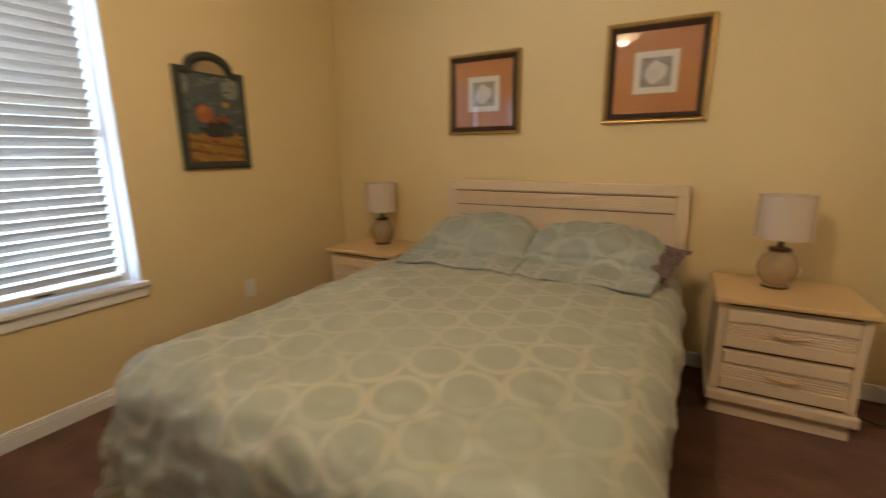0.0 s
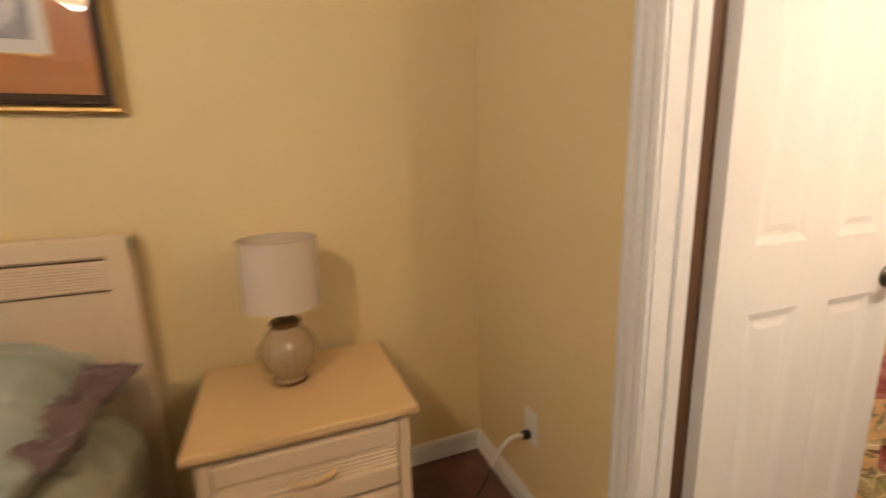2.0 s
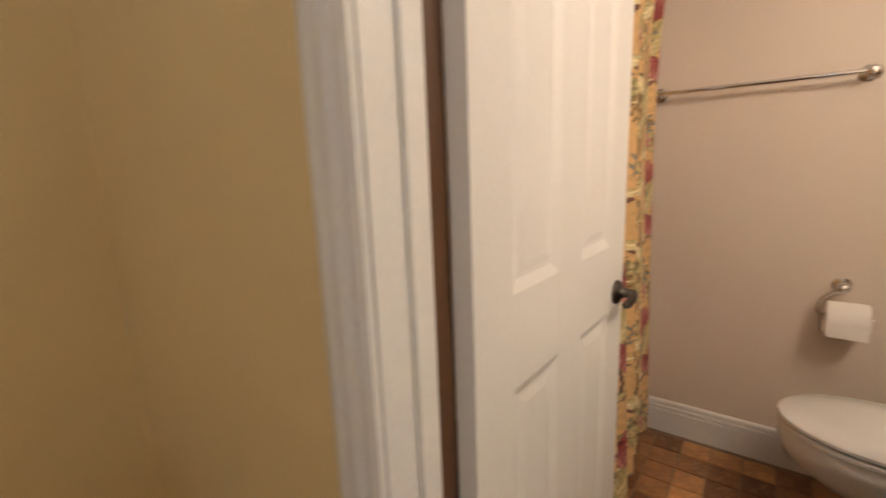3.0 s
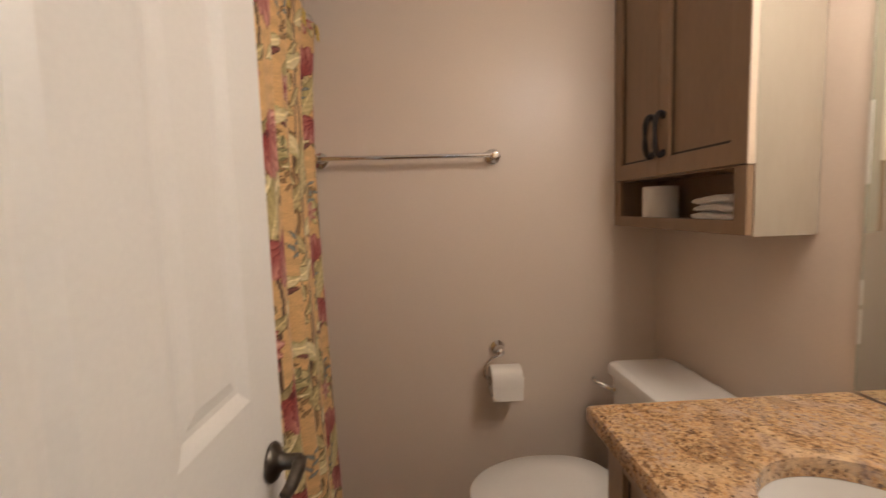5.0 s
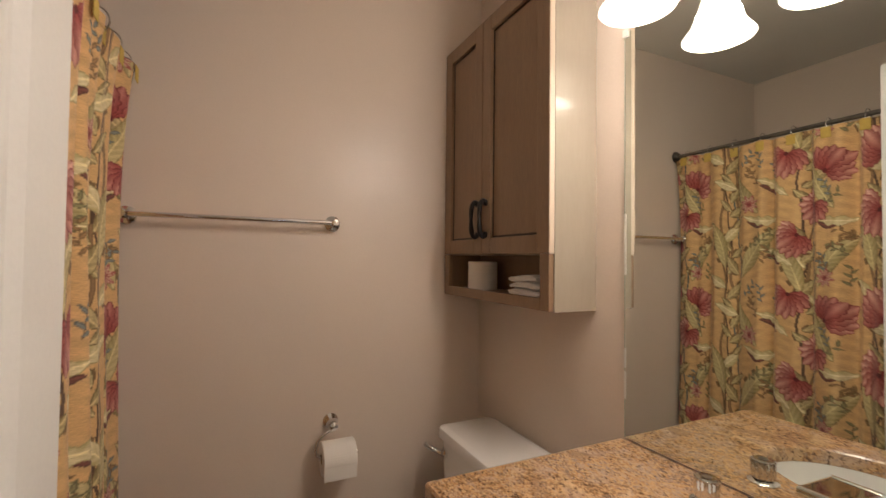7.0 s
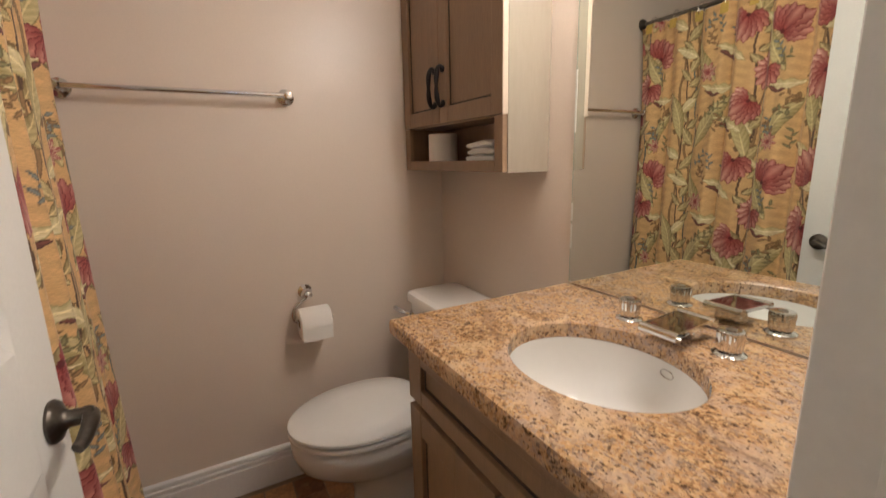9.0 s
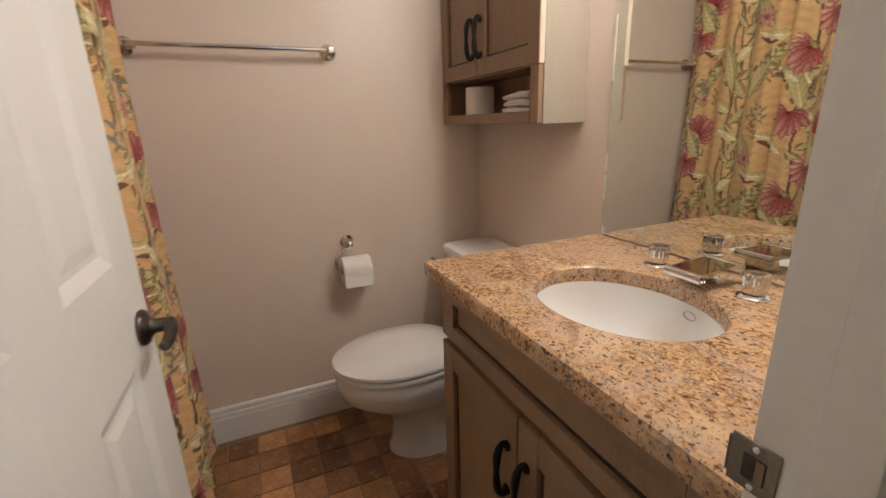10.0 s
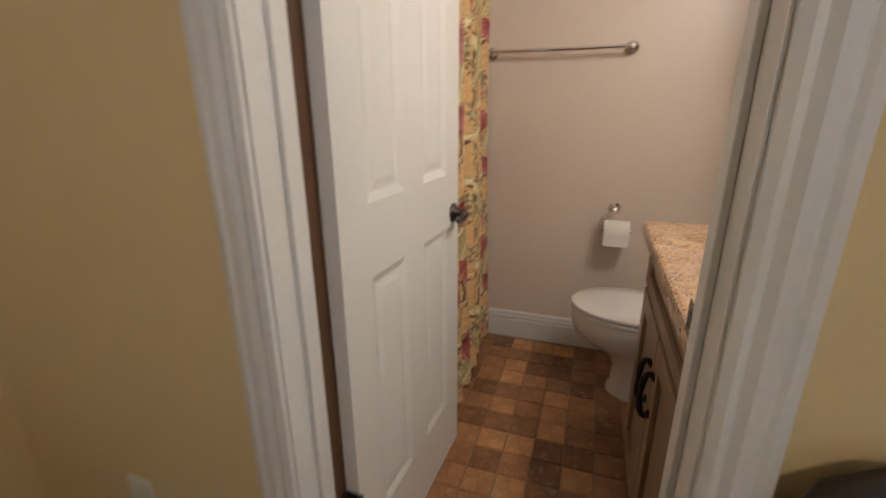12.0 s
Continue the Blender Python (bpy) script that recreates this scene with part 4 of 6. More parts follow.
outlet("wall_outlet", (EAST, 4.055, 0.345), "east", "white duplex outlet with the lamp cord plugged in")
outlet("wall_outlet", (WEST, 3.520, 0.375), "west", "white duplex outlet on the yellow wall")
plug = thing("lamp_cord", (2.36, 4.055, 0.32), "thin dark lamp cord plugged into the wall outlet", "cord")
part("plug", box(EAST - 0.036, EAST - 0.0086, 4.043, 4.067, 0.307, 0.331, 0.004), M_CORD, plug)
part("sleeve", tube(bend([(EAST - 0.034, 4.055, 0.319), (2.325, 4.062, 0.318), (2.290, 4.075, 0.285), (2.262, 4.10, 0.20)], 5), 0.0065, 8), M_PLASTIC, plug, "pale plug sleeve")
part("wire", tube(bend([(2.262, 4.10, 0.20), (2.235, 4.125, 0.10), (2.19, 4.16, 0.015), (2.10, 4.20, 0.006), (2.02, 4.26, 0.006), (1.955, 4.33, 0.006), (1.90, 4.448, 0.006)], 6), 0.0035, 8), M_CORD, plug)

# ---- pictures ----


def framed_picture(x0, x1, z0, z1, label):
    p = thing("framed_picture", ((x0 + x1) / 2, NORTH, z0), label, "picture", "pair of pictures over the bed")
    y = NORTH - 0.001

    def moulding(name, inset, prof, material, lab):
        loops = []
        for d, h in prof:
            i = inset + d
            loops.append([(x0 + i, y - h, z0 + i), (x1 - i, y - h, z0 + i), (x1 - i, y - h, z1 - i), (x0 + i, y - h, z1 - i)])
        part(name, rings(loops, close=(False, False)), material, p, lab)

    moulding("outer_frame", 0.0, ((0, 0.0), (0, 0.020), (0.006, 0.027), (0.014, 0.025), (0.022, 0.019), (0.0225, 0.0)), M_GOLD, "gold outer moulding")
    moulding("inner_frame", 0.0226, ((0, 0.0), (0, 0.024), (0.008, 0.028), (0.022, 0.018), (0.028, 0.014), (0.0285, 0.0)), M_DARKWOOD, "dark walnut inner moulding")
    i = 0.0505
    part("mat_board", box(x0 + i, x1 - i, y - 0.006, y, z0 + i, z1 - i), M_MAT, p, "terracotta mat")
    xc, zc = (x0 + x1) / 2, (z0 + z1) / 2

    def ring(name, half, width, depth, material, lab=""):
        loops = []
        for k, dd in ((half, 0.0), (half, depth), (half - width, depth), (half - width, 0.0)):
            loops.append([(xc - k, y - 0.0061 - dd, zc - k), (xc + k, y - 0.0061 - dd, zc - k), (xc + k, y - 0.0061 - dd, zc + k), (xc - k, y - 0.0061 - dd, zc + k)])
        part(name, rings(loops, close=(False, False)), material, p, lab)

    ring("gold_line", 0.172, 0.0026, 0.0008, M_GOLD)
    ring("gold_fillet", 0.113, 0.005, 0.002, M_GOLD)
    ring("white_mat", 0.1075, 0.033, 0.0012, M_MAT_WHITE, "white inner mat")
    part("print", box(xc - 0.0745, xc + 0.0745, y - 0.0068, y - 0.0061, zc - 0.0745, zc + 0.0745), M_PHOTO, p, "small grey shell print")
    bm = bmesh.new()
    pts = [(xc + 0.046 * math.cos(a) * (1 + 0.25 * math.sin(2 * a + 1)), y - 0.0074, zc + 0.058 * math.sin(a) * (1 + 0.12 * math.cos(3 * a))) for a in [2 * math.pi * k / 28 for k in range(28)]]
    rings([[(q[0], y - 0.0069, q[2]) for q in pts], pts], bm)
    part("pale_shape", bm, M_PHOTO_LIGHT, p)
    g = part("pane", box(x0 + i - 0.004, x1 - i + 0.004, y - 0.0125, y - 0.0105, z0 + i - 0.004, z1 - i + 0.004), M_PANE, p)
    g.visible_shadow = False


framed_picture(-0.212, 0.286, 1.338, 1.842, "square framed print with terracotta mat in a gold and walnut frame")
framed_picture(0.778, 1.292, 1.376, 1.895, "square framed print with terracotta mat, hung slightly higher")


def painted_plaque(y0, y1, z0, z1, apex):
    p = thing("painted_plaque", (WEST, (y0 + y1) / 2, z0), "arched painted wooden plaque with a weathered dark frame", "plaque")
    yc, arch = (y0 + y1) / 2, (y1 - y0) * 0.34

    def outline(inset, n=20):
        pts = [(y0 + inset, z0 + inset), (y1 - inset, z0 + inset), (y1 - inset, z1 - inset)]
        r = arch - inset * 0.4
        for k in range(n + 1):
            a = math.pi * k / n
            pts.append((yc + r * math.cos(a), z1 - inset + (apex - z1) * math.sin(a) * 0.98))
        return pts + [(y0 + inset, z1 - inset)]

    x = WEST + 0.001
    part("backing", rings([[(x, *q) for q in outline(0.01)], [(x + 0.012, *q) for q in outline(0.01)]]), M_FRAME_GREEN, p)
    loops = [[(x + h, *q) for q in outline(i)] for i, h in ((0.0, 0.0), (0.0, 0.022), (0.010, 0.028), (0.026, 0.028), (0.040, 0.018), (0.041, 0.010))]
    part("moulding", rings(loops, close=(False, False)), M_FRAME_GREEN, p, "dark green weathered moulding")
    # painted face, as a colour print on a fine grid
    a0, a1, b0, b1 = y0 + 0.038, y1 - 0.038, z0 + 0.038, z1 - 0.03
    nx, nz = 90, 130
    me = bpy.data.meshes.new("painting")
    Y, Z = np.meshgrid(np.linspace(0, 1, nx + 1), np.linspace(0, 1, nz + 1))
    co = np.stack([np.full(Y.size, x + 0.0145), a0 + Y.ravel() * (a1 - a0), b0 + Z.ravel() * (b1 - b0)], 1)
    w = nx + 1
    me.from_pydata([tuple(map(float, c)) for c in co], [], [(j * w + i, j * w + i + 1, (j + 1) * w + i + 1, (j + 1) * w + i) for j in range(nz) for i in range(nx)])
    col = np.zeros((Y.size, 4)) + 1
    u, v = Y.ravel(), Z.ravel()
    col[:, :3] = (0.065, 0.085, 0.085)
    wob = 0.03 * np.sin(9 * u) + 0.02 * np.sin(23 * u + 1)
    cloud = (np.sin(7 * u + 2) * np.sin(9 * v) > 0.45) & (v > 0.62)
    col[cloud, :3] = (0.22, 0.22, 0.19)
    col[v < 0.30 + wob, :3] = (0.30, 0.15, 0.025)
    streak = (v < 0.28) & (np.sin(55 * v + 5 * u) > 0.55)
    col[streak, :3] = (0.17, 0.075, 0.015)

    def blob(cu, cv, ru, rv, tone, ang=0.0):
        du, dv = (u - cu), (v - cv) * 1.45
        c, s = math.cos(ang), math.sin(ang)
        col[((du * c + dv * s) / ru) ** 2 + ((-du * s + dv * c) / rv) ** 2 < 1, :3] = tone

    dab = random.Random(12)
    for k in range(70):
        cv = dab.random()
        tone = ((0.05, 0.07, 0.05), (0.02, 0.025, 0.02), (0.16, 0.17, 0.15), (0.10, 0.12, 0.12))[k % 4] if cv > 0.32 else ((0.36, 0.20, 0.04), (0.13, 0.06, 0.015), (0.24, 0.12, 0.03))[k % 3]
        blob(dab.random(), cv, 0.03 + 0.06 * dab.random(), 0.012 + 0.02 * dab.random(), tone, dab.random() * 0.9 - 0.45)
    blob(0.55, 0.38, 0.26, 0.12, (0.02, 0.022, 0.018), 0.2)
    blob(0.33, 0.56, 0.15, 0.15, (0.36, 0.10, 0.03), 0.5)
    blob(0.62, 0.50, 0.16, 0.05, (0.26, 0.05, 0.02), 0.2)
    blob(0.70, 0.36, 0.14, 0.06, (0.03, 0.045, 0.04), -0.4)
    blob(0.45, 0.27, 0.22, 0.03, (0.33, 0.09, 0.025))
    blob(0.30, 0.60, 0.07, 0.06, (0.46, 0.16, 0.05), 0.5)
    blob(0.62, 0.44, 0.05, 0.10, (0.02, 0.02, 0.018), 0.7)
    blob(0.40, 0.42, 0.04, 0.09, (0.02, 0.02, 0.018), -0.5)
    blob(0.72, 0.68, 0.06, 0.05, (0.45, 0.27, 0.04))
    attr = me.color_attributes.new("print", "FLOAT_COLOR", "POINT")
    attr.data.foreach_set("color", col.ravel().astype(np.float32))
    me.materials.append(M_PAINTING)
    place(new("painting", me), p)
    part("crest", rings([[(x + 0.0122, yc + (arch - 0.05) * math.cos(math.pi * k / 18), z1 - 0.02 + (apex - z1 - 0.03) * math.sin(math.pi * k / 18)) for k in range(19)], [(x + 0.0165, yc + (arch - 0.05) * math.cos(math.pi * k / 18), z1 - 0.02 + (apex - z1 - 0.03) * math.sin(math.pi * k / 18)) for k in range(19)]]), M_MERCURY, p, "pale painted arch")


painted_plaque(3.190, 3.612, 1.145, 1.690, 1.785)

# ---- dark chair by the doorway ----
M_LEATHER = mat("dark_brown_leather", (0.030, 0.018, 0.012), 0.5, var=0.3, scale=8, fine=180, bump=0.3)
chair = thing("chair", (2.13, 2.69, 0), "dark brown leather side chair standing against the wall", "chair")
part("seat", box(1.92, 2.30, 2.475, 2.905, 0.40, 0.48, 0.03, seg=4), M_LEATHER, chair, smooth=True)
loops = []
for z, h, d in ((0.46, 0.19, 0.028), (0.60, 0.205, 0.032), (0.76, 0.212, 0.032), (0.822, 0.190, 0.028), (0.855, 0.14, 0.018)):
    loops.append([(2.338 + (z - 0.46) * 0.02 + (d * math.cos(a)) * 0.9, 2.69 + h * math.copysign(abs(math.sin(a)) ** 0.5, math.sin(a)), z) for a in [2 * math.pi * k / 28 for k in range(28)]])
part("backrest", rings(loops), M_LEATHER, chair, smooth=True)
for x in (1.945, 2.275):
    for y in (2.50, 2.88):
        part("leg", lathe([(0.012, 0.0), (0.020, 0.40)], (x, y, 0), 12), M_DARKWOOD, chair)

# ---- ceiling light of the bedroom ----
cl = thing("ceiling_light", (0.58, 2.28, CEIL), "lit alabaster bowl ceiling light", "ceiling light")
part("pan", lathe([(0.0, CEIL - 0.0005), (0.085, CEIL - 0.0005), (0.09, CEIL - 0.02), (0.05, CEIL - 0.05), (0.0, CEIL - 0.05)], (0.58, 2.28, 0), 40, close=(False, False)), M_GOLD, cl, "gold ceiling pan", True)
bowl = part("bowl", lathe([(0.165, CEIL - 0.055), (0.160, CEIL - 0.09), (0.12, CEIL - 0.145), (0.06, CEIL - 0.172), (0.0, CEIL - 0.178)], (0.58, 2.28, 0), 48, close=(False, False)), M_LIT_BOWL, cl, smooth=True)
bowl.visible_shadow = False

# ---- vanity ----
VX0, VX1, VY0, VY1, CT = BW + 0.003, 3.280, BS + 0.003, 2.953, 0.875
van = thing("vanity_cabinet", (2.9, 2.68, 0), "taupe-stained vanity cabinet with two doors and dark-glazed grooves", "vanity")
for x0, x1 in ((VX0, VX0 + 0.016), (VX1 - 0.016, VX1)):
    part("side", box(x0, x1, VY0, VY1 - 0.020, 0.09, CT - 0.0365, 0.001), M_STAIN, van)
part("bottom", box(VX0 + 0.016, VX1 - 0.016, VY0, VY1 - 0.020, 0.09, 0.108), M_STAIN, van)
part("back", box(VX0 + 0.016, VX1 - 0.016, VY0, VY0 + 0.008, 0.108, CT - 0.0365), M_STAIN, van)
part("face", box(VX0 + 0.016, VX1 - 0.016, VY1 - 0.036, VY1 - 0.020, 0.108, CT - 0.0365), M_STAIN, van)
part("toe_kick", box(VX0, VX1 - 0.02, VY0, VY1 - 0.075, 0.0, 0.0895), M_STAIN, van)
FY = VY1 - 0.0198


def shaker(name, parent, x0, x1, z0, z1, y, w, label="", t=0.018, material=None, h=None, w0=None):
    """A frame-and-panel front facing +y, its panel set back, with dark glaze in the groove."""
    material, h, w0 = material or M_STAIN, h or w, w0 or w
    f = part(name, box(x0 + w0 - 0.002, x1 - w + 0.002, y + 0.001, y + t * 0.38, z0 + h - 0.002, z1 - h + 0.002), material, parent, label)
    for a, b in ((x0, x0 + w0), (x1 - w, x1)):
        part("stile", box(a, b, y, y + t, z0, z1, 0.002), material, f)
    for a, b in ((z0, z0 + h), (z1 - h, z1)):
        part("rail", box(x0 + w0, x1 - w, y, y + t - 0.0003, a, b, 0.002), material, f)
    g, yy = 0.0075, y + t * 0.38
    for a, b, c, d in ((x0 + w0, x0 + w0 + g, z0 + h, z1 - h), (x1 - w - g, x1 - w, z0 + h, z1 - h), (x0 + w0 + g, x1 - w - g, z0 + h, z0 + h + g), (x0 + w0 + g, x1 - w - g, z1 - h - g, z1 - h)):
        part("glaze_line", box(a, b, yy - 0.001, yy + 0.0006, c, d), M_GLAZE, f)
    return f


def bow_handle(parent, x, y, z0, z1, out=0.026):
    zc = (z0 + z1) / 2
    pts = bend([(x, y, z1 - 0.012), (x, y + out * 0.55, z1 - 0.004), (x, y + out * 0.92, z1 - 0.028), (x, y + out, zc), (x, y + out * 0.92, z0 + 0.028), (x, y + out * 0.55, z0 + 0.004), (x, y, z0 + 0.012)], 5)
    n = len(pts) - 1
    rad = [0.0056 + 0.0030 * abs(math.cos(math.pi * k / n * 3)) for k in range(n + 1)]
    h = part("handle", tube(pts, 0.007, 12, radii=rad), M_IRON, parent, "black iron bow handle", True)
    for z in (z0 + 0.012, z1 - 0.012):
        part("foot", lathe([(0.0, y - 0.0005), (0.0115, y - 0.0005), (0.010, y + 0.006), (0.0, y + 0.008)], (x, 0, z), 16, axis="y", close=(False, False)), M_IRON, h, smooth=True)
    return h


shaker("drawer_front", van, VX0 + 0.012, VX1 - 0.004, 0.690, CT - 0.045, FY, 0.062, h=0.040)
mid = 2.930
d1 = shaker("door", van, mid + 0.0025, VX1 - 0.004, 0.105, 0.672, FY, 0.056, h=0.062, w0=0.135)
d2 = shaker("door", van, VX0 + 0.035, mid - 0.0025, 0.105, 0.672, FY, 0.062)
bow_handle(d1, mid + 0.033, FY + 0.018, 0.464, 0.594)
bow_handle(d2, mid - 0.033, FY + 0.018, 0.464, 0.594)
# flat dark strip in place of the shaded gap
part("shadow_gap", box(VX0 + 0.01, VX1 - 0.004, FY - 0.0005, FY + 0.002, 0.6725, 0.6895), M_GLAZE, van, "dark strip painted as shade between drawer front and doors")

# countertop with an oval opening
CX0, CX1, CY0, CY1 = BW + 0.002, 3.318, BS + 0.002, 2.978
SX, SY, SA, SB = 2.922, 2.724, 0.184, 0.154


def countertop():
    n = 96
    base = [2 * math.pi * k / n for k in range(n)]
    corner = [math.atan2(y - SY, x - SX) % (2 * math.pi) for x in (CX0, CX1) for y in (CY0, CY1)]
    angs = sorted(base + corner)

    def rim(a, inset):
        c, s = math.cos(a), math.sin(a)
        t = min([((CX1 - inset if c > 0 else CX0) - SX) / c if abs(c) > 1e-9 else 9, ((CY1 - inset if s > 0 else CY0) - SY) / s if abs(s) > 1e-9 else 9])
        return SX + t * c, SY + t * s

    def oval(a, k=0.0):
        c, s = math.cos(a), math.sin(a)
        r = 1 / math.hypot(c / (SA + k), s / (SB + k))
        return SX + r * c, SY + r * s

    b, th = 0.010, 0.036
    loops = [[(*oval(a), CT - th) for a in angs], [(*oval(a), CT - 0.004) for a in angs], [(*oval(a, 0.003), CT - 0.001) for a in angs], [(*oval(a, 0.006), CT) for a in angs],
             [(*rim(a, b), CT) for a in angs], [(*rim(a, b * 0.3), CT - b * 0.3) for a in angs], [(*rim(a, 0), CT - b) for a in angs], [(*rim(a, 0), CT - th) for a in angs], [(*oval(a), CT - th) for a in angs]]
    bm = rings(loops, close=(False, False))
    bmesh.ops.remove_doubles(bm, verts=bm.verts, dist=1e-5)
    return bm


top = tagged(new("countertop", mesh_of("countertop", countertop(), M_GRANITE)), "polished golden-brown granite countertop with an oval sink opening", "countertop")

sink = thing("sink", (SX, SY, CT - 0.16), "white oval undermount sink below the granite", "sink")
loops = []
for k, (f, z) in enumerate(((1.06, -0.0365), (1.0, -0.0368), (0.985, -0.055), (0.93, -0.095), (0.80, -0.135), (0.55, -0.165), (0.25, -0.178), (0.11, -0.180))):
    loops.append([(SX + SA * f * math.cos(a), SY + SB * f * math.sin(a), CT + z) for a in [2 * math.pi * i / 72 for i in range(72)]])
for f, z in ((0.11, -0.190), (0.55, -0.176), (0.82, -0.146), (0.97, -0.10), (1.06, -0.046)):
    loops.append([(SX + SA * f * math.cos(a), SY + SB * f * math.sin(a), CT + z) for a in [2 * math.pi * i / 72 for i in range(72)]])
part("basin", rings(loops, close=(False, False)), M_PORCELAIN, sink, smooth=True)
part("drain", lathe([(0.0, CT - 0.179), (0.020, CT - 0.179), (0.023, CT - 0.1775), (0.023, CT - 0.185)], (SX, SY, 0), 24, close=(False, False)), M_CHROME, sink, "chrome drain", True)
ov = []
for k in range(21):
    a = 2 * math.pi * k / 20
    ox, oz = -0.040 + 0.015 * math.cos(a), -0.0575 + 0.0075 * math.sin(a)
    ov.append((SX + ox, SY - SB * (0.985 + (oz + 0.055) / 0.040 * 0.055) * math.sqrt(1 - (ox / SA) ** 2) + 0.002, CT + oz))
part("overflow", tube(ov, 0.0012, 6), M_CHROME, sink, "thin overflow ring")

faucet = thing("faucet", (2.912, 2.52, CT), "chrome waterfall faucet with smoky spout plate and ribbed knobs", "faucet")
for x in (3.020, 2.806):
    kn = part("knob", lathe([(0.0, 0.009), (0.0195, 0.009), (0.0205, 0.013), (0.0225, 0.040), (0.0215, 0.047), (0.017, 0.049), (0.0, 0.047)], (x, 2.518, CT), 72, close=(False, False), flute=0.045, flutes=18), M_CHROME, faucet, "ribbed chrome knob", True)
    part("escutcheon", lathe([(0.0, 0.0003), (0.029, 0.0003), (0.029, 0.003), (0.024, 0.006), (0.017, 0.0088), (0.0, 0.0088)], (x, 2.518, CT), 32, close=(False, False)), M_CHROME, kn, smooth=True)
    part("index_dot", lathe([(0.0, 0.0475), (0.009, 0.0480), (0.009, 0.0495), (0.0, 0.0498)], (x, 2.518, CT), 16, close=(False, False)), M_PEWTER, kn, smooth=True)
part("stem", box(2.870, 2.924, 2.490, 2.525, CT, CT + 0.026, 0.004), M_CHROME, faucet)
tilt_y = lambda y: CT + 0.022 + (2.60 - y) * 0.045
M_PLATE = mat("smoky_mirror_plate", (0.36, 0.30, 0.24), 0.03, 0.95, var=0.05)
bm = rings([[(2.8625, y, tilt_y(y) + 0.006), (2.9305, y, tilt_y(y) + 0.006), (2.9305, y, tilt_y(y) + 0.0125), (2.8625, y, tilt_y(y) + 0.0125)] for y in (2.480, 2.586)])
part("spout_plate", bm, M_PLATE, faucet, "dark mirror-bright spout plate")
for y in (2.474, 2.592):
    part("spout_bar", tube([(2.8575, y, tilt_y(y) + 0.006), (2.9355, y, tilt_y(y) + 0.006)], 0.0095, 18), M_CHROME, faucet, smooth=True)
for x in (2.8600, 2.9330):
    part("side_rim", rings([[(x - 0.002, y, tilt_y(y) + 0.005), (x + 0.002, y, tilt_y(y) + 0.005), (x + 0.002, y, tilt_y(y) + 0.0135), (x - 0.002, y, tilt_y(y) + 0.0135)] for y in (2.480, 2.586)]), M_CHROME, faucet)

# ---- mirror and vanity light ----
mir = thing("wall_mirror", (2.91, BS, CT + 0.01), "large frameless wall mirror resting above the granite", "mirror")
part("silver", box(BW + 0.006, 3.297, BS + 0.0005, BS + 0.0055, CT + 0.006, 1.940), M_MIRROR, mir)
part("edge", box(3.2971, 3.2995, BS + 0.0005, BS + 0.005, CT + 0.006, 1.940), M_MIRROR_EDGE, mir, "chipped greenish edge")
for z, h in ((1.30, 0.16), (1.06, 0.05), (0.98, 0.07)):
    part("chip", box(3.2935, 3.2998, BS + 0.0056, BS + 0.0062, z, z + h), M_PLASTIC, mir, "worn white patch on the edge")
part("clip", box(3.286, 3.303, BS + 0.0057, BS + 0.0105, 1.925, 1.946, 0.002), M_PLASTIC, mir, "clear plastic mirror clip")

vl = thing("vanity_light", (2.92, BS, 2.06), "three-bulb vanity light with glowing bell shades over the mirror", "vanity light")
part("backplate", box(2.62, 3.22, BS + 0.0005, BS + 0.028, 2.03, 2.11, 0.008, seg=3), M_BRONZE, vl)
for x in (3.14, 2.92, 2.70):
    arm = part("arm", tube(bend([(x, BS + 0.026, 2.07), (x, BS + 0.085, 2.085), (x, 2.560, 2.07), (x, 2.565, 2.03)], 5), 0.008, 12), M_BRONZE, vl, smooth=True)
    part("cap", lathe([(0.0, 2.034), (0.024, 2.034), (0.028, 2.012), (0.024, 2.005), (0.0, 2.005)], (x, 2.565, 0), 24, close=(False, False)), M_BRONZE, arm, smooth=True)
    sh = part("shade", lathe([(0.026, 2.011), (0.034, 1.99), (0.045, 1.955), (0.060, 1.915), (0.080, 1.887), (0.078, 1.886), (0.057, 1.916), (0.042, 1.955), (0.031, 1.99), (0.026, 2.011)], (x, 2.565, 0), 40, close=(False, False)), M_LIT_GLASS, vl, "glowing opal glass bell", True)
    sh.visible_shadow = False
    part("bulb", lathe([(0.0, 1.985), (0.016, 1.98), (0.030, 1.945), (0.032, 1.93), (0.024, 1.908), (0.0, 1.898)], (x, 2.565, 0), 20, close=(False, False)), M_LIT_GLASS, vl, smooth=True).visible_shadow = False

# ---- wall cabinet over the toilet ----
WC0, WC1, WCY, WZ0, WZS, WZ1 = 3.407, 4.052, 2.587, 1.197, 1.356, 2.160
wc = thing("wall_cabinet", (3.74, BS, WZ0), "taupe-stained wall cabinet with an open shelf below two doors", "cabinet")
yb, yf = BS + 0.001, WCY - 0.019
part("side", box(WC0, WC0 + 0.016, yb, yf, WZ0, WZ1), M_STAIN, wc)
part("side", box(WC1 - 0.016, WC1, yb, yf, WZ0, WZ1), M_STAIN, wc)
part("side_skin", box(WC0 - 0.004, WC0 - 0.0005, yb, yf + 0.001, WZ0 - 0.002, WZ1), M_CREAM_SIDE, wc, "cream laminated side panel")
part("back", box(WC0 + 0.016, WC1 - 0.016, yb, yb + 0.008, WZ0, WZ1), M_STAIN, wc)
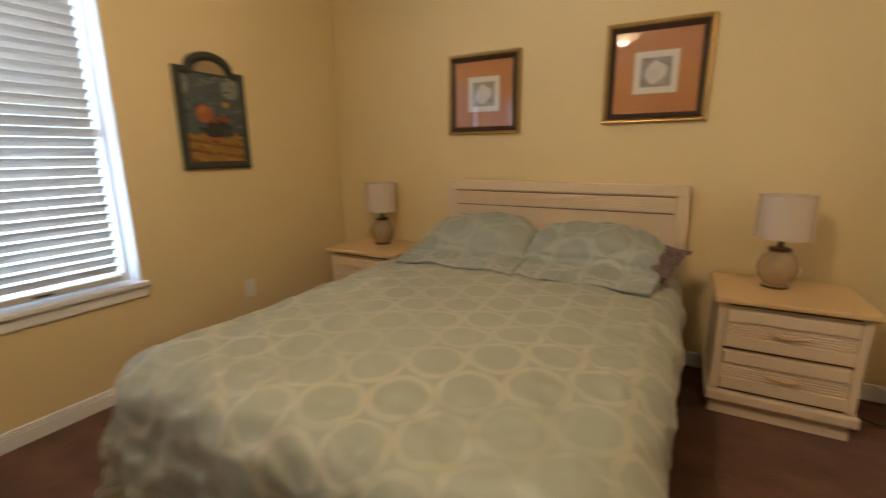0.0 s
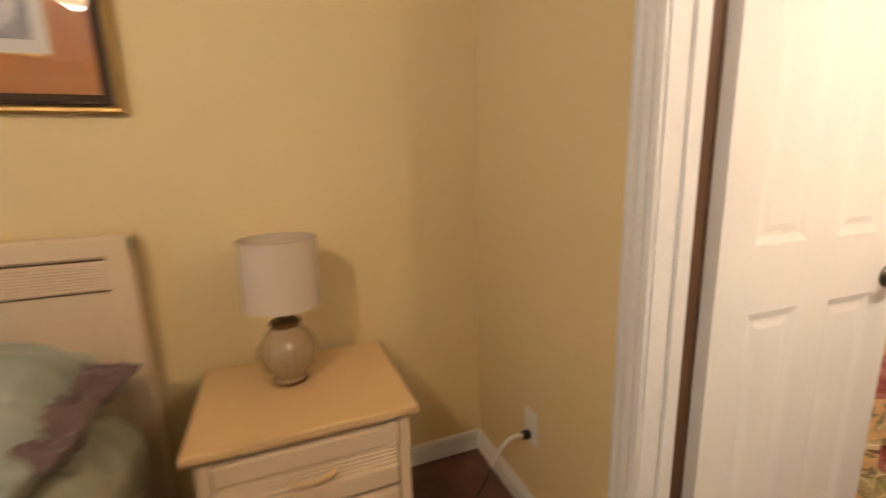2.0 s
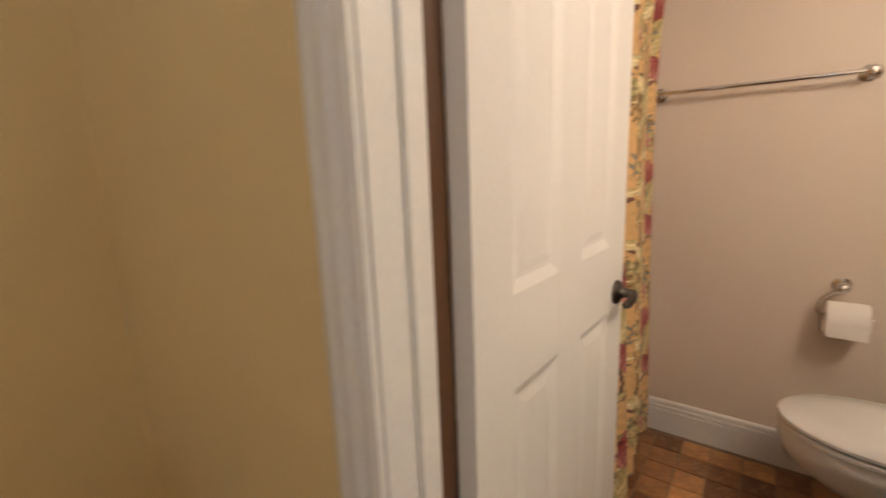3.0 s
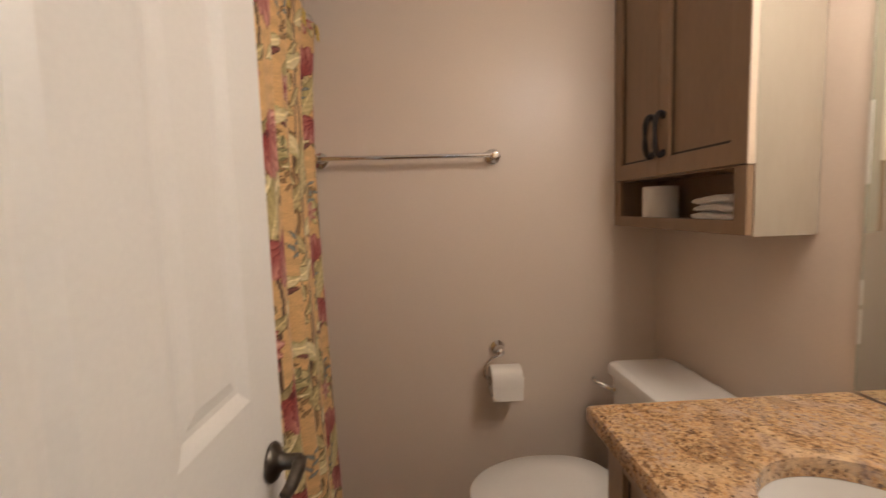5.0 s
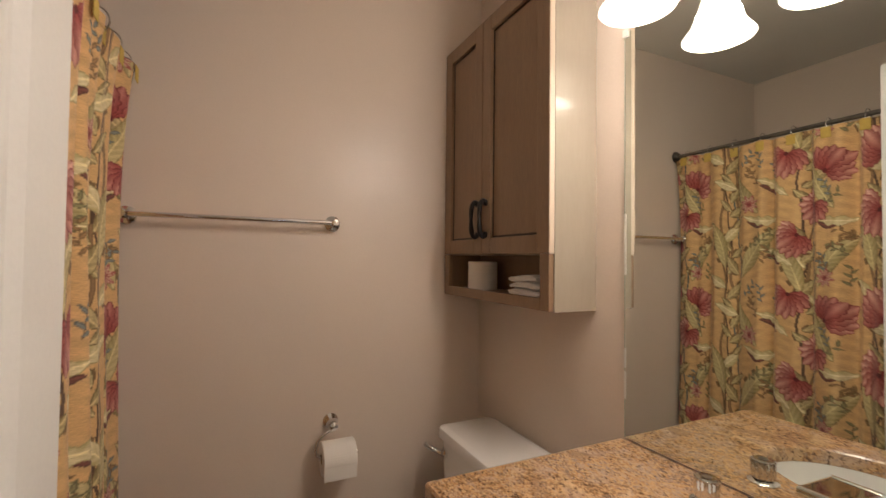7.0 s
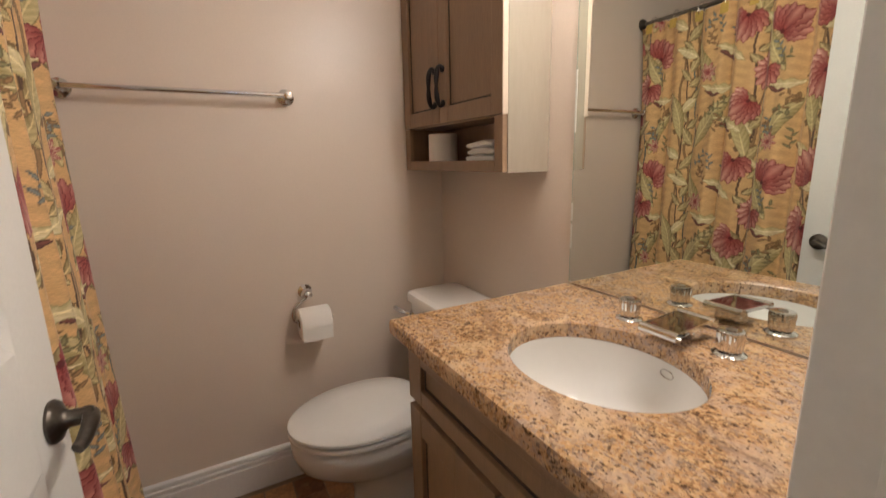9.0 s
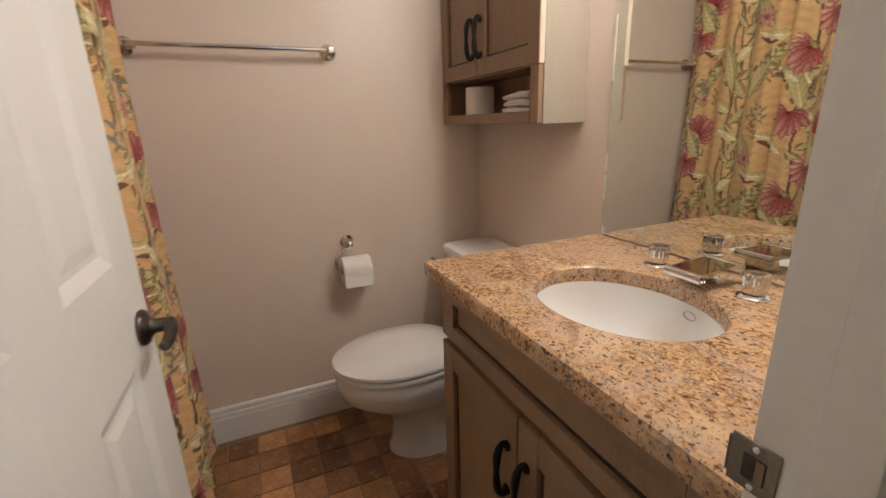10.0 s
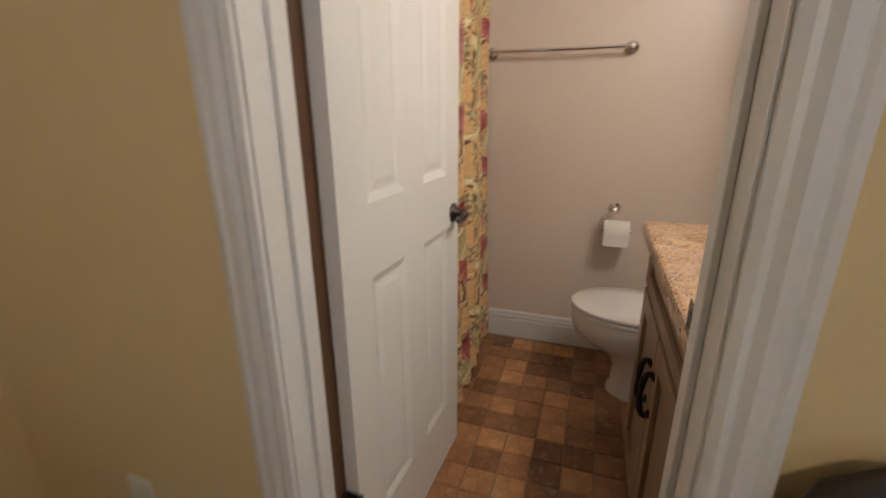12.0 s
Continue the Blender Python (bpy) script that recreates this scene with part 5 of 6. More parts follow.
for z in (WZ0 + 0.012, WZS - 0.004, WZ1 - 0.018):
    part("shelf", box(WC0 + 0.016, WC1 - 0.016, yb + 0.008, yf, z, z + 0.016), M_STAIN, wc)
part("face_stile", box(WC0, WC0 + 0.040, yf + 0.0002, WCY - 0.002, WZ0, WZS - 0.002, 0.002), M_STAIN, wc)
part("face_stile", box(WC1 - 0.040, WC1, yf + 0.0002, WCY - 0.002, WZ0, WZS - 0.002, 0.002), M_STAIN, wc)
part("face_rail", box(WC0 + 0.040, WC1 - 0.040, yf + 0.0002, WCY - 0.002, WZ0, WZ0 + 0.034, 0.002), M_STAIN, wc)
wm = 3.762
for x0, x1, s in ((WC0 + 0.001, wm - 0.0015, 1), (wm + 0.0015, WC1 - 0.001, -1)):
    d = shaker("door", wc, x0, x1, WZS, WZ1, WCY - 0.0185, 0.052)
    hx = wm - s * 0.028
    bow_handle(d, hx, WCY - 0.0005, 1.408, 1.540)
# thin pale strip: the vanity light on the door edge is in its colour
part("lit_edge", box(WC0 - 0.0032, WC0 + 0.0008, WCY - 0.0182, WCY - 0.0005, WZS - 0.002, WZ1 - 0.001, 0.0015), M_CREAM_EDGE, wc, "cream cabinet door edge, coloured paler as lamp-lit")


def paper_roll(name, at, axis, label, w=0.104, r=0.055):
    x, y, z = at
    t = thing(name, (x, y, z - (r if axis != "z" else w / 2)), label, "toilet paper", "toilet paper rolls")
    prof = [(0.020, -w / 2), (r - 0.003, -w / 2), (r, -w / 2 + 0.003), (r, w / 2 - 0.003), (r - 0.003, w / 2), (0.020, w / 2), (0.020, -w / 2)]
    part("paper", lathe(prof, at, 48, axis=axis, close=(False, False)), M_PAPER, t, smooth=True)
    part("core", lathe([(0.0195, -w / 2 + 0.002), (0.0195, w / 2 - 0.002), (0.0180, w / 2 - 0.002), (0.0180, -w / 2 + 0.002), (0.0195, -w / 2 + 0.002)], at, 24, axis=axis, close=(False, False)), mat("cardboard", (0.26, 0.17, 0.10), 0.9), t)
    return t


paper_roll("toilet_paper_roll", (3.880, 2.510, WZ0 + 0.028 + 0.052), "z", "spare white toilet paper roll standing on the open shelf", r=0.054)


def washcloth(k):
    """A cloth folded in three: a soft slab whose front shows the rounded folds."""
    z = WZ0 + 0.0285 + k * 0.0215
    w, d = (0.078, 0.074, 0.070)[k], 0.054
    xc, yc = 3.552 + (0.0, -0.004, 0.006)[k], 2.512
    loops = []
    for i in range(21):
        u = i / 20 * 2 - 1
        sag = 0.0045 * math.sin(u * 2.2 + 1.3 * k) + 0.003 * noise.noise((u * 2.4 + k, 1, 3))
        loop = []
        for j in range(28):
            a = 2 * math.pi * j / 28
            c, s = math.cos(a), math.sin(a)
            crease = 0.0032 * math.exp(-(s / 0.16) ** 2) * max(0.0, c)
            yy = yc + (d - 0.9 * crease) * abs(c) ** 0.35 * (1 if c > 0 else -1) + 0.004 * noise.noise((u * 4, k + 2, a))
            zz = z + 0.0106 + 0.0105 * abs(s) ** 0.7 * (1 if s > 0 else -1) * (1 - 0.45 * abs(u) ** 5) + sag * (k > 0 or s > 0) * 0.6 + 0.0016 * noise.noise((u * 6 + k, c * 3, s))
            loop.append((xc + u * w * (1 + 0.04 * math.sin(5 * a + k)), yy, zz))
        loops.append(loop)
    ob = new("washcloth", mesh_of("washcloth", rings(loops), M_TERRY, True))
    tagged(ob, "white terry washcloth folded in a small stack", "washcloth", "folded washcloths")


for k in range(3):
    washcloth(k)

# ---- towel bar and paper holder ----


def rosette(parent, at, label="round chrome wall mount"):
    x, y, z = at
    return part("mount", lathe([(0.0, -0.0005), (0.027, -0.0005), (0.0275, -0.005), (0.024, -0.008), (0.026, -0.011), (0.018, -0.016), (0.012, -0.022), (0.011, -0.050), (0.0145, -0.056), (0.0145, -0.068), (0.010, -0.073), (0.0, -0.074)], (x, y, z), 32, axis="x", close=(False, False)), M_CHROME, parent, label, True)


tb = thing("towel_bar", (BE, 3.335, 1.458), "chrome towel bar on two round mounts", "towel bar")
for y in (3.034, 3.643):
    rosette(tb, (BE, y, 1.458))
part("bar", tube([(BE - 0.060, 3.034, 1.458), (BE - 0.060, 3.643, 1.458)], 0.008, 16), M_CHROME, tb, smooth=True)

ph = thing("toilet_paper_holder", (BE, 3.028, 0.757), "chrome single-post toilet paper holder with a curled arm", "paper holder")
part("mount", lathe([(0.0, -0.0005), (0.026, -0.0005), (0.0265, -0.005), (0.021, -0.010), (0.024, -0.014), (0.015, -0.022), (0.011, -0.030), (0.011, -0.062), (0.014, -0.068), (0.0, -0.074)], (BE, 3.028, 0.757), 32, axis="x", close=(False, False)), M_CHROME, ph, smooth=True)
part("arm", tube(bend([(BE - 0.062, 3.028, 0.748), (BE - 0.064, 3.055, 0.738), (BE - 0.066, 3.082, 0.715), (BE - 0.068, 3.088, 0.680), (BE - 0.068, 3.075, 0.664), (BE - 0.068, 3.04, 0.661), (BE - 0.068, 2.952, 0.661)], 6), 0.0055, 10), M_CHROME, ph, smooth=True)
part("tip", lathe([(0.0, 2.944), (0.007, 2.946), (0.007, 2.954), (0.0, 2.956)], (BE - 0.068, 0, 0.661), 14, axis="y", close=(False, False)), M_CHROME, ph, smooth=True)
tp = paper_roll("toilet_paper_roll", (BE - 0.068, 3.014, 0.655), "y", "white toilet paper roll hanging on the chrome holder", w=0.112, r=0.056)
prof = [(BE - 0.068 - 0.0572 * math.cos(a), 0.655 + 0.0572 * math.sin(a)) for a in [radians(d) for d in range(60, -16, -8)]]
sheet = [(*q,) for q in prof] + [(prof[-1][0] + 0.001, 0.600)]
bm = rings([[(x, y, z) for x, z in sheet] for y in (2.960, 3.068)], close=(False, False), wrap=False)
part("loose_sheet", bm, M_PAPER, tp, "loose end of the paper")

# ---- toilet ----
TX = 3.712
toilet = thing("toilet", (TX, 2.80, 0), "white two-piece toilet with closed lid", "toilet")


def rounded(x0, x1, y0, y1, r, z, n=6):
    pts = []
    for cx, cy, a0 in ((x1 - r, y1 - r, 0), (x0 + r, y1 - r, 90), (x0 + r, y0 + r, 180), (x1 - r, y0 + r, 270)):
        for k in range(n + 1):
            a = radians(a0 + 90 * k / n)
            pts.append((cx + r * math.cos(a), cy + r * math.sin(a), z))
    return pts


TW, TB, TF = 0.205, BS + 0.022, 2.665
part("tank", rings([rounded(TX - TW + 0.02, TX + TW - 0.02, TB, TF - 0.02, 0.04, 0.375), rounded(TX - TW + 0.008, TX + TW - 0.008, TB, TF - 0.008, 0.035, 0.50), rounded(TX - TW, TX + TW, TB, TF - 0.002, 0.035, 0.700)]), M_PORCELAIN, toilet, smooth=True)
g = 0.010
part("tank_lid", rings([rounded(TX - TW - g, TX + TW + g, TB - 0.006, TF + g, 0.035, 0.7005), rounded(TX - TW - g, TX + TW + g, TB - 0.006, TF + g, 0.035, 0.722), rounded(TX - TW - g + 0.004, TX + TW + g - 0.004, TB - 0.002, TF + g - 0.004, 0.035, 0.732), rounded(TX - TW + 0.012, TX + TW - 0.012, TB + 0.012, TF - 0.012, 0.03, 0.739)]), M_PORCELAIN, toilet, smooth=True)
fl = part("flush_lever", lathe([(0.0, TF - 0.001), (0.016, TF - 0.001), (0.017, TF + 0.006), (0.010, TF + 0.012), (0.0, TF + 0.014)], (TX + 0.155, 0, 0.655), 20, axis="y", close=(False, False)), M_CHROME, toilet, "chrome flush lever", True)
part("lever_arm", tube(bend([(TX + 0.155, TF + 0.012, 0.655), (TX + 0.172, TF + 0.024, 0.659), (TX + 0.184, TF + 0.046, 0.670), (TX + 0.188, TF + 0.064, 0.684)], 4), 0.0082, 12), M_CHROME, fl, smooth=True)


def egg(cy, front, back, half, z, n=56):
    """An egg outline: round front towards +y, flatter back."""
    pts = []
    for k in range(n):
        a = 2 * math.pi * k / n
        s, c = math.sin(a), math.cos(a)
        ry = front if s > 0 else back
        e = 1.0 if s > 0 else 0.75
        pts.append((TX + half * (abs(c) ** e) * (1 if c > 0 else -1), cy + ry * (abs(s) ** (1.0 if s > 0 else 0.8)) * (1 if s > 0 else -1), z))
    return pts


CY = 2.93
part("bowl", rings([egg(2.845, 0.155, 0.16, 0.100, 0.0), egg(2.845, 0.155, 0.16, 0.100, 0.03), egg(2.845, 0.140, 0.155, 0.090, 0.06), egg(2.85, 0.135, 0.155, 0.086, 0.14), egg(2.865, 0.15, 0.17, 0.095, 0.19), egg(2.89, 0.205, 0.19, 0.130, 0.235), egg(2.92, 0.238, 0.21, 0.165, 0.285), egg(CY, 0.244, 0.225, 0.178, 0.335), egg(CY, 0.244, 0.225, 0.180, 0.368), egg(CY, 0.238, 0.22, 0.174, 0.378)]), M_PORCELAIN, toilet, smooth=True)
part("shelf", box(TX - 0.13, TX + 0.13, TB + 0.01, 2.74, 0.29, 0.3745, 0.02, seg=3), M_PORCELAIN, toilet, smooth=True)
part("seat", rings([egg(CY, 0.244, 0.215, 0.180, 0.3815), egg(CY, 0.249, 0.218, 0.185, 0.386), egg(CY, 0.249, 0.218, 0.185, 0.396), egg(CY, 0.244, 0.215, 0.180, 0.4005)]), M_PORCELAIN, toilet, smooth=True)
part("lid", rings([egg(CY, 0.243, 0.213, 0.180, 0.4045), egg(CY, 0.250, 0.218, 0.186, 0.409), egg(CY, 0.249, 0.217, 0.185, 0.418), egg(CY, 0.238, 0.208, 0.175, 0.4245), egg(CY, 0.14, 0.13, 0.10, 0.4275)]), M_PORCELAIN, toilet, smooth=True)
for dx in (-0.07, 0.07):
    part("seat_hinge", box(TX + dx - 0.02, TX + dx + 0.02, 2.695, 2.722, 0.375, 0.418, 0.006), M_PLASTIC, toilet)

# ---- shower curtain ----
ROD_Y, ROD_Z = 3.660, 1.905
rod = thing("curtain_rod", ((BW + BE) / 2, ROD_Y, ROD_Z), "dark pewter shower curtain rod between the walls", "curtain rod")
part("tube", tube([(BW + 0.001, ROD_Y, ROD_Z), (BE - 0.001, ROD_Y, ROD_Z)], 0.0095, 16), M_PEWTER, rod, smooth=True)
for x, s in ((BW, 1), (BE, -1)):
    part("flange", lathe([(0.0, s * 0.0006), (0.030, s * 0.0006), (0.028, s * 0.010), (0.016, s * 0.022), (0.0, s * 0.022)], (x, ROD_Y, ROD_Z), 24, axis="x", close=(False, False)), M_BRONZE, rod, smooth=True)


def floral_print(u, v):
    """Straw linen with branches, sage leaves and large maroon leaf-flowers; u, v in metres of cloth."""
    rng = np.random.RandomState(4)
    P, Q = 0.72, 0.60
    col = np.empty((u.size, 3))
    slub = np.sin(v * 160 + 3 * np.sin(u * 21)) * np.sin(u * 37 + v * 11)
    col[:] = np.array((0.70, 0.445, 0.20)) * (1 + 0.10 * slub + 0.05 * np.sin(u * 610) * np.sin(v * 530))[:, None]
    ground = col.copy()

    def local(cx, cy, ang):
        du = (u - cx + P / 2) % P - P / 2
        dv = (v - cy + Q / 2) % Q - Q / 2
        c, s = math.cos(ang), math.sin(ang)
        return du * c + dv * s, -du * s + dv * c

    def stroke(cx, cy, length, width, ang, tone, curve=0.0):
        a, b = local(cx, cy, ang)
        b = b - curve * (a / length) ** 2 * length
        col[(np.abs(a) < length / 2) & (np.abs(b) < width * (1.1 - np.abs(a) / length))] = tone

    def leaf(cx, cy, length, width, ang, tone, dark, curve=0.0, wavy=0.0, shade=True):
        a, b = local(cx, cy, ang)
        b = b - curve * (a / length) ** 2 * length
        t = np.clip(a / length + 0.5, 0, 1)
        prof = width * np.sin(np.pi * t) ** 0.8 * (1.15 - 0.5 * t) * (1 + wavy * np.sin(a * 150))
        inside = (t > 0) & (t < 1) & (np.abs(b) < prof)
        if shade:
            under = (t > 0.03) & (t < 0.97) & (b < 0) & (b > -prof - 0.35 * width) & ~inside
            col[under & (np.sin(a * 95 + cx * 50) > 0.35)] = (0.22, 0.13, 0.055)
        rib = 0.5 + 0.5 * np.sin((a - np.abs(b) * 1.1) * 260)
        side = np.clip(0.5 + b / (2 * prof + 1e-6), 0, 1)
        mix = np.clip(0.15 + 0.75 * side ** 1.5 + 0.35 * (rib - 0.5), 0, 1)[:, None]
        shade_of = np.array(tone) * (1 - mix) + np.array(dark) * mix
        col[inside] = shade_of[inside]
        col[inside & (np.abs(b) < 0.0022)] = np.array(tone) * 1.18
        col[inside & (np.abs(b) > prof - 0.0026)] = np.array(dark) * 0.8

    def petal_flower(cx, cy, r, ang, spread=2.2, n=9, lit=1.0, upto=9.0):
        """A fan of pointed petals, deep maroon on one side and turning pink on the other."""
        deep, rose, pink = np.array((0.20, 0.018, 0.022)), np.array((0.45, 0.090, 0.075)), np.array((0.84, 0.50, 0.40))
        order = sorted(range(n), key=lambda k: -abs(k - (n - 1) / 2))
        for k in order:
            th = ang + spread * (k / (n - 1) - 0.5)
            ln = 1.12 * r * (0.80 + 0.30 * math.cos((k / (n - 1) - 0.5) * 2.4)) * (0.90 + 0.2 * rng.rand())
            a, b = local(cx + 0.5 * ln * math.cos(th), cy + 0.5 * ln * math.sin(th), th)
            t = np.clip(a / ln + 0.5, 0, 1)
            wd = r * 0.29 * np.sin(np.pi * t ** 1.15) ** 0.75 * (1 + 0.10 * np.sin(a * 260 + k))
            inside = (t > 0) & (t < 1) & (np.abs(b) < wd) & (u < upto)
            light = np.clip(lit * (k / (n - 1)) ** 1.3, 0, 1)
            core = np.exp(-(b / (wd * 0.45 + 1e-6)) ** 2)
            mixa = np.clip(0.35 + 0.55 * core, 0, 1)[:, None]
            mixb = (np.clip(t * 1.5 - 0.15, 0, 1) * (0.30 + 0.85 * light) * (0.35 + 0.65 * core))[:, None]
            tone = deep + (rose - deep) * mixa
            tone = tone + (pink - tone) * mixb
            col[inside] = tone[inside]
            col[inside & (np.abs(b) > wd - 0.0026)] = deep * (0.75 + 0.8 * light)
        a, b = local(cx, cy, ang)
        col[(np.hypot(a, b) < r * 0.10) & (u < upto)] = deep * 0.6

    def small_flower(cx, cy, r, ang):
        for k in range(8):
            th = ang + k * 0.785
            a, b = local(cx + 0.55 * r * math.cos(th), cy + 0.55 * r * math.sin(th), th)
            t = np.clip(a / (0.9 * r) + 0.5, 0, 1)
            wd = r * 0.20 * np.sin(np.pi * t) ** 0.7
            inside = (t > 0) & (t < 1) & (np.abs(b) < wd)
            col[inside] = (0.70, 0.47, 0.34)
            col[inside & ((np.abs(b) < 0.0022) | (np.abs(b) > wd - 0.0022))] = (0.40, 0.12, 0.10)
        a, b = local(cx, cy, ang)
        col[np.hypot(a, b) < r * 0.16] = (0.26, 0.05, 0.05)

    brown, bark = (0.13, 0.07, 0.042), (0.30, 0.18, 0.085)
    sage, dsage = (0.62, 0.50, 0.25), (0.215, 0.155, 0.06)
    cream, tan = (0.82, 0.72, 0.44), (0.52, 0.43, 0.19)
    slate = (0.17, 0.185, 0.165)

    # twisting upright stems of two columns
    def stem(cx, sway, phase, half, tone):
        mid = cx + sway * np.sin(2 * np.pi * v / Q + phase) + 0.4 * sway * np.sin(6 * np.pi * v / Q + phase * 2)
        d = np.abs((u - mid + P / 2) % P - P / 2)
        col[d < half] = tone
        col[(d < half) & (d > half * 0.55)] = np.array(tone) * 0.6

    for args in ((0.600, 0.020, 0.4, 0.0075, bark), (0.640, 0.016, 2.4, 0.0050, brown), (0.575, 0.018, 4.0, 0.0045, slate), (0.665, 0.012, 5.2, 0.0060, bark), (0.215, 0.018, 1.0, 0.0070, bark), (0.245, 0.014, 3.2, 0.0045, brown), (0.190, 0.012, 5.0, 0.0040, slate)):
        stem(*args)
    # foliage crowding the stems
    for k in range(26):
        cx = (0.61, 0.22)[k % 2] + 0.055 * (rng.rand() * 2 - 1)
        cy, side = (k // 2 + rng.rand() * 0.6) / 13 * Q, 1 if rng.rand() > 0.5 else -1
        ang = 1.57 - side * (0.5 + 0.7 * rng.rand())
        ln = 0.075 + 0.06 * rng.rand()
        pale = k % 5 == 0
        leaf(cx + side * 0.04, cy, ln, ln * 0.22, ang, cream if pale else sage, tan if pale else dsage, 0.3 * side * (rng.rand() - 0.2))
    # long arching fern leaves
    for cx, cy, ln, w, an, cu in ((0.47, 0.17, 0.27, 0.030, 2.25, 0.35), (0.53, 0.42, 0.20, 0.028, 1.05, 0.25), (0.68, 0.20, 0.22, 0.028, 1.25, -0.25),
                                  (0.10, 0.13, 0.24, 0.028, 2.2, 0.35), (0.15, 0.42, 0.20, 0.026, 1.1, 0.2), (0.29, 0.10, 0.22, 0.028, 1.15, -0.2)):
        leaf(cx, cy, ln * 1.12, w * 1.3, an, (0.68, 0.57, 0.29), (0.33, 0.26, 0.10), cu)
    # turned leaves with a cream wavy edge over a dark underside
    for cx, cy, ln, w, an, cu in ((0.45, 0.295, 0.17, 0.020, 0.10, 0.5), (0.10, 0.275, 0.15, 0.018, 0.15, 0.5), (0.38, 0.455, 0.19, 0.020, 0.45, -0.35), (0.36, 0.145, 0.18, 0.019, 0.40, -0.35)):
        leaf(cx + 0.016, cy - 0.016, ln * 0.6, w * 0.9, an, (0.20, 0.07, 0.05), (0.10, 0.035, 0.03), cu, 0, False)
        leaf(cx, cy, ln * 1.08, w * 1.15, an, cream, tan, cu, 0.22, False)
    # thin sprigs on the open ground
    for k in range(18):
        cx, cy, a0 = (0.36 + 0.16 * rng.rand()) if k % 2 else (rng.rand() * 0.10 + 0.04), rng.rand() * Q, 0.4 + 2.2 * rng.rand()
        tone = (slate, (0.19, 0.17, 0.08), (0.24, 0.14, 0.06))[k % 3]
        stroke(cx, cy, 0.075, 0.0016, a0, bark)
        for j in range(5):
            d, sg = -0.03 + 0.016 * j, 1 if j % 2 else -1
            leaf(cx + d * math.cos(a0) + 0.010 * math.cos(a0 + sg), cy + d * math.sin(a0) + 0.010 * math.sin(a0 + sg), 0.030, 0.0058, a0 + sg * 0.9, np.array(tone) * 1.3, tone, 0, 0, False)
    petal_flower(0.600, 0.515, 0.108, 2.75, 1.9, 8, 0.25, 1.14)
    petal_flower(0.605, 0.510, 0.098, 0.75, 2.0, 8, 1.2, 1.14)
    petal_flower(0.630, 0.305, 0.094, -1.3, 4.6, 13, 1.1, 1.14)
    petal_flower(0.125, 0.480, 0.092, 2.3, 2.6, 9, 0.5)
    petal_flower(0.180, 0.345, 0.070, -0.9, 4.4, 12, 1.1)
    petal_flower(0.265, 0.225, 0.084, -0.7, 3.0, 10, 1.1)
    petal_flower(0.300, 0.575, 0.084, -1.3, 3.2, 10, 1.1)
    small_flower(0.505, 0.375, 0.044, 0.4)
    small_flower(0.125, 0.05, 0.040, 1.0)
    return col


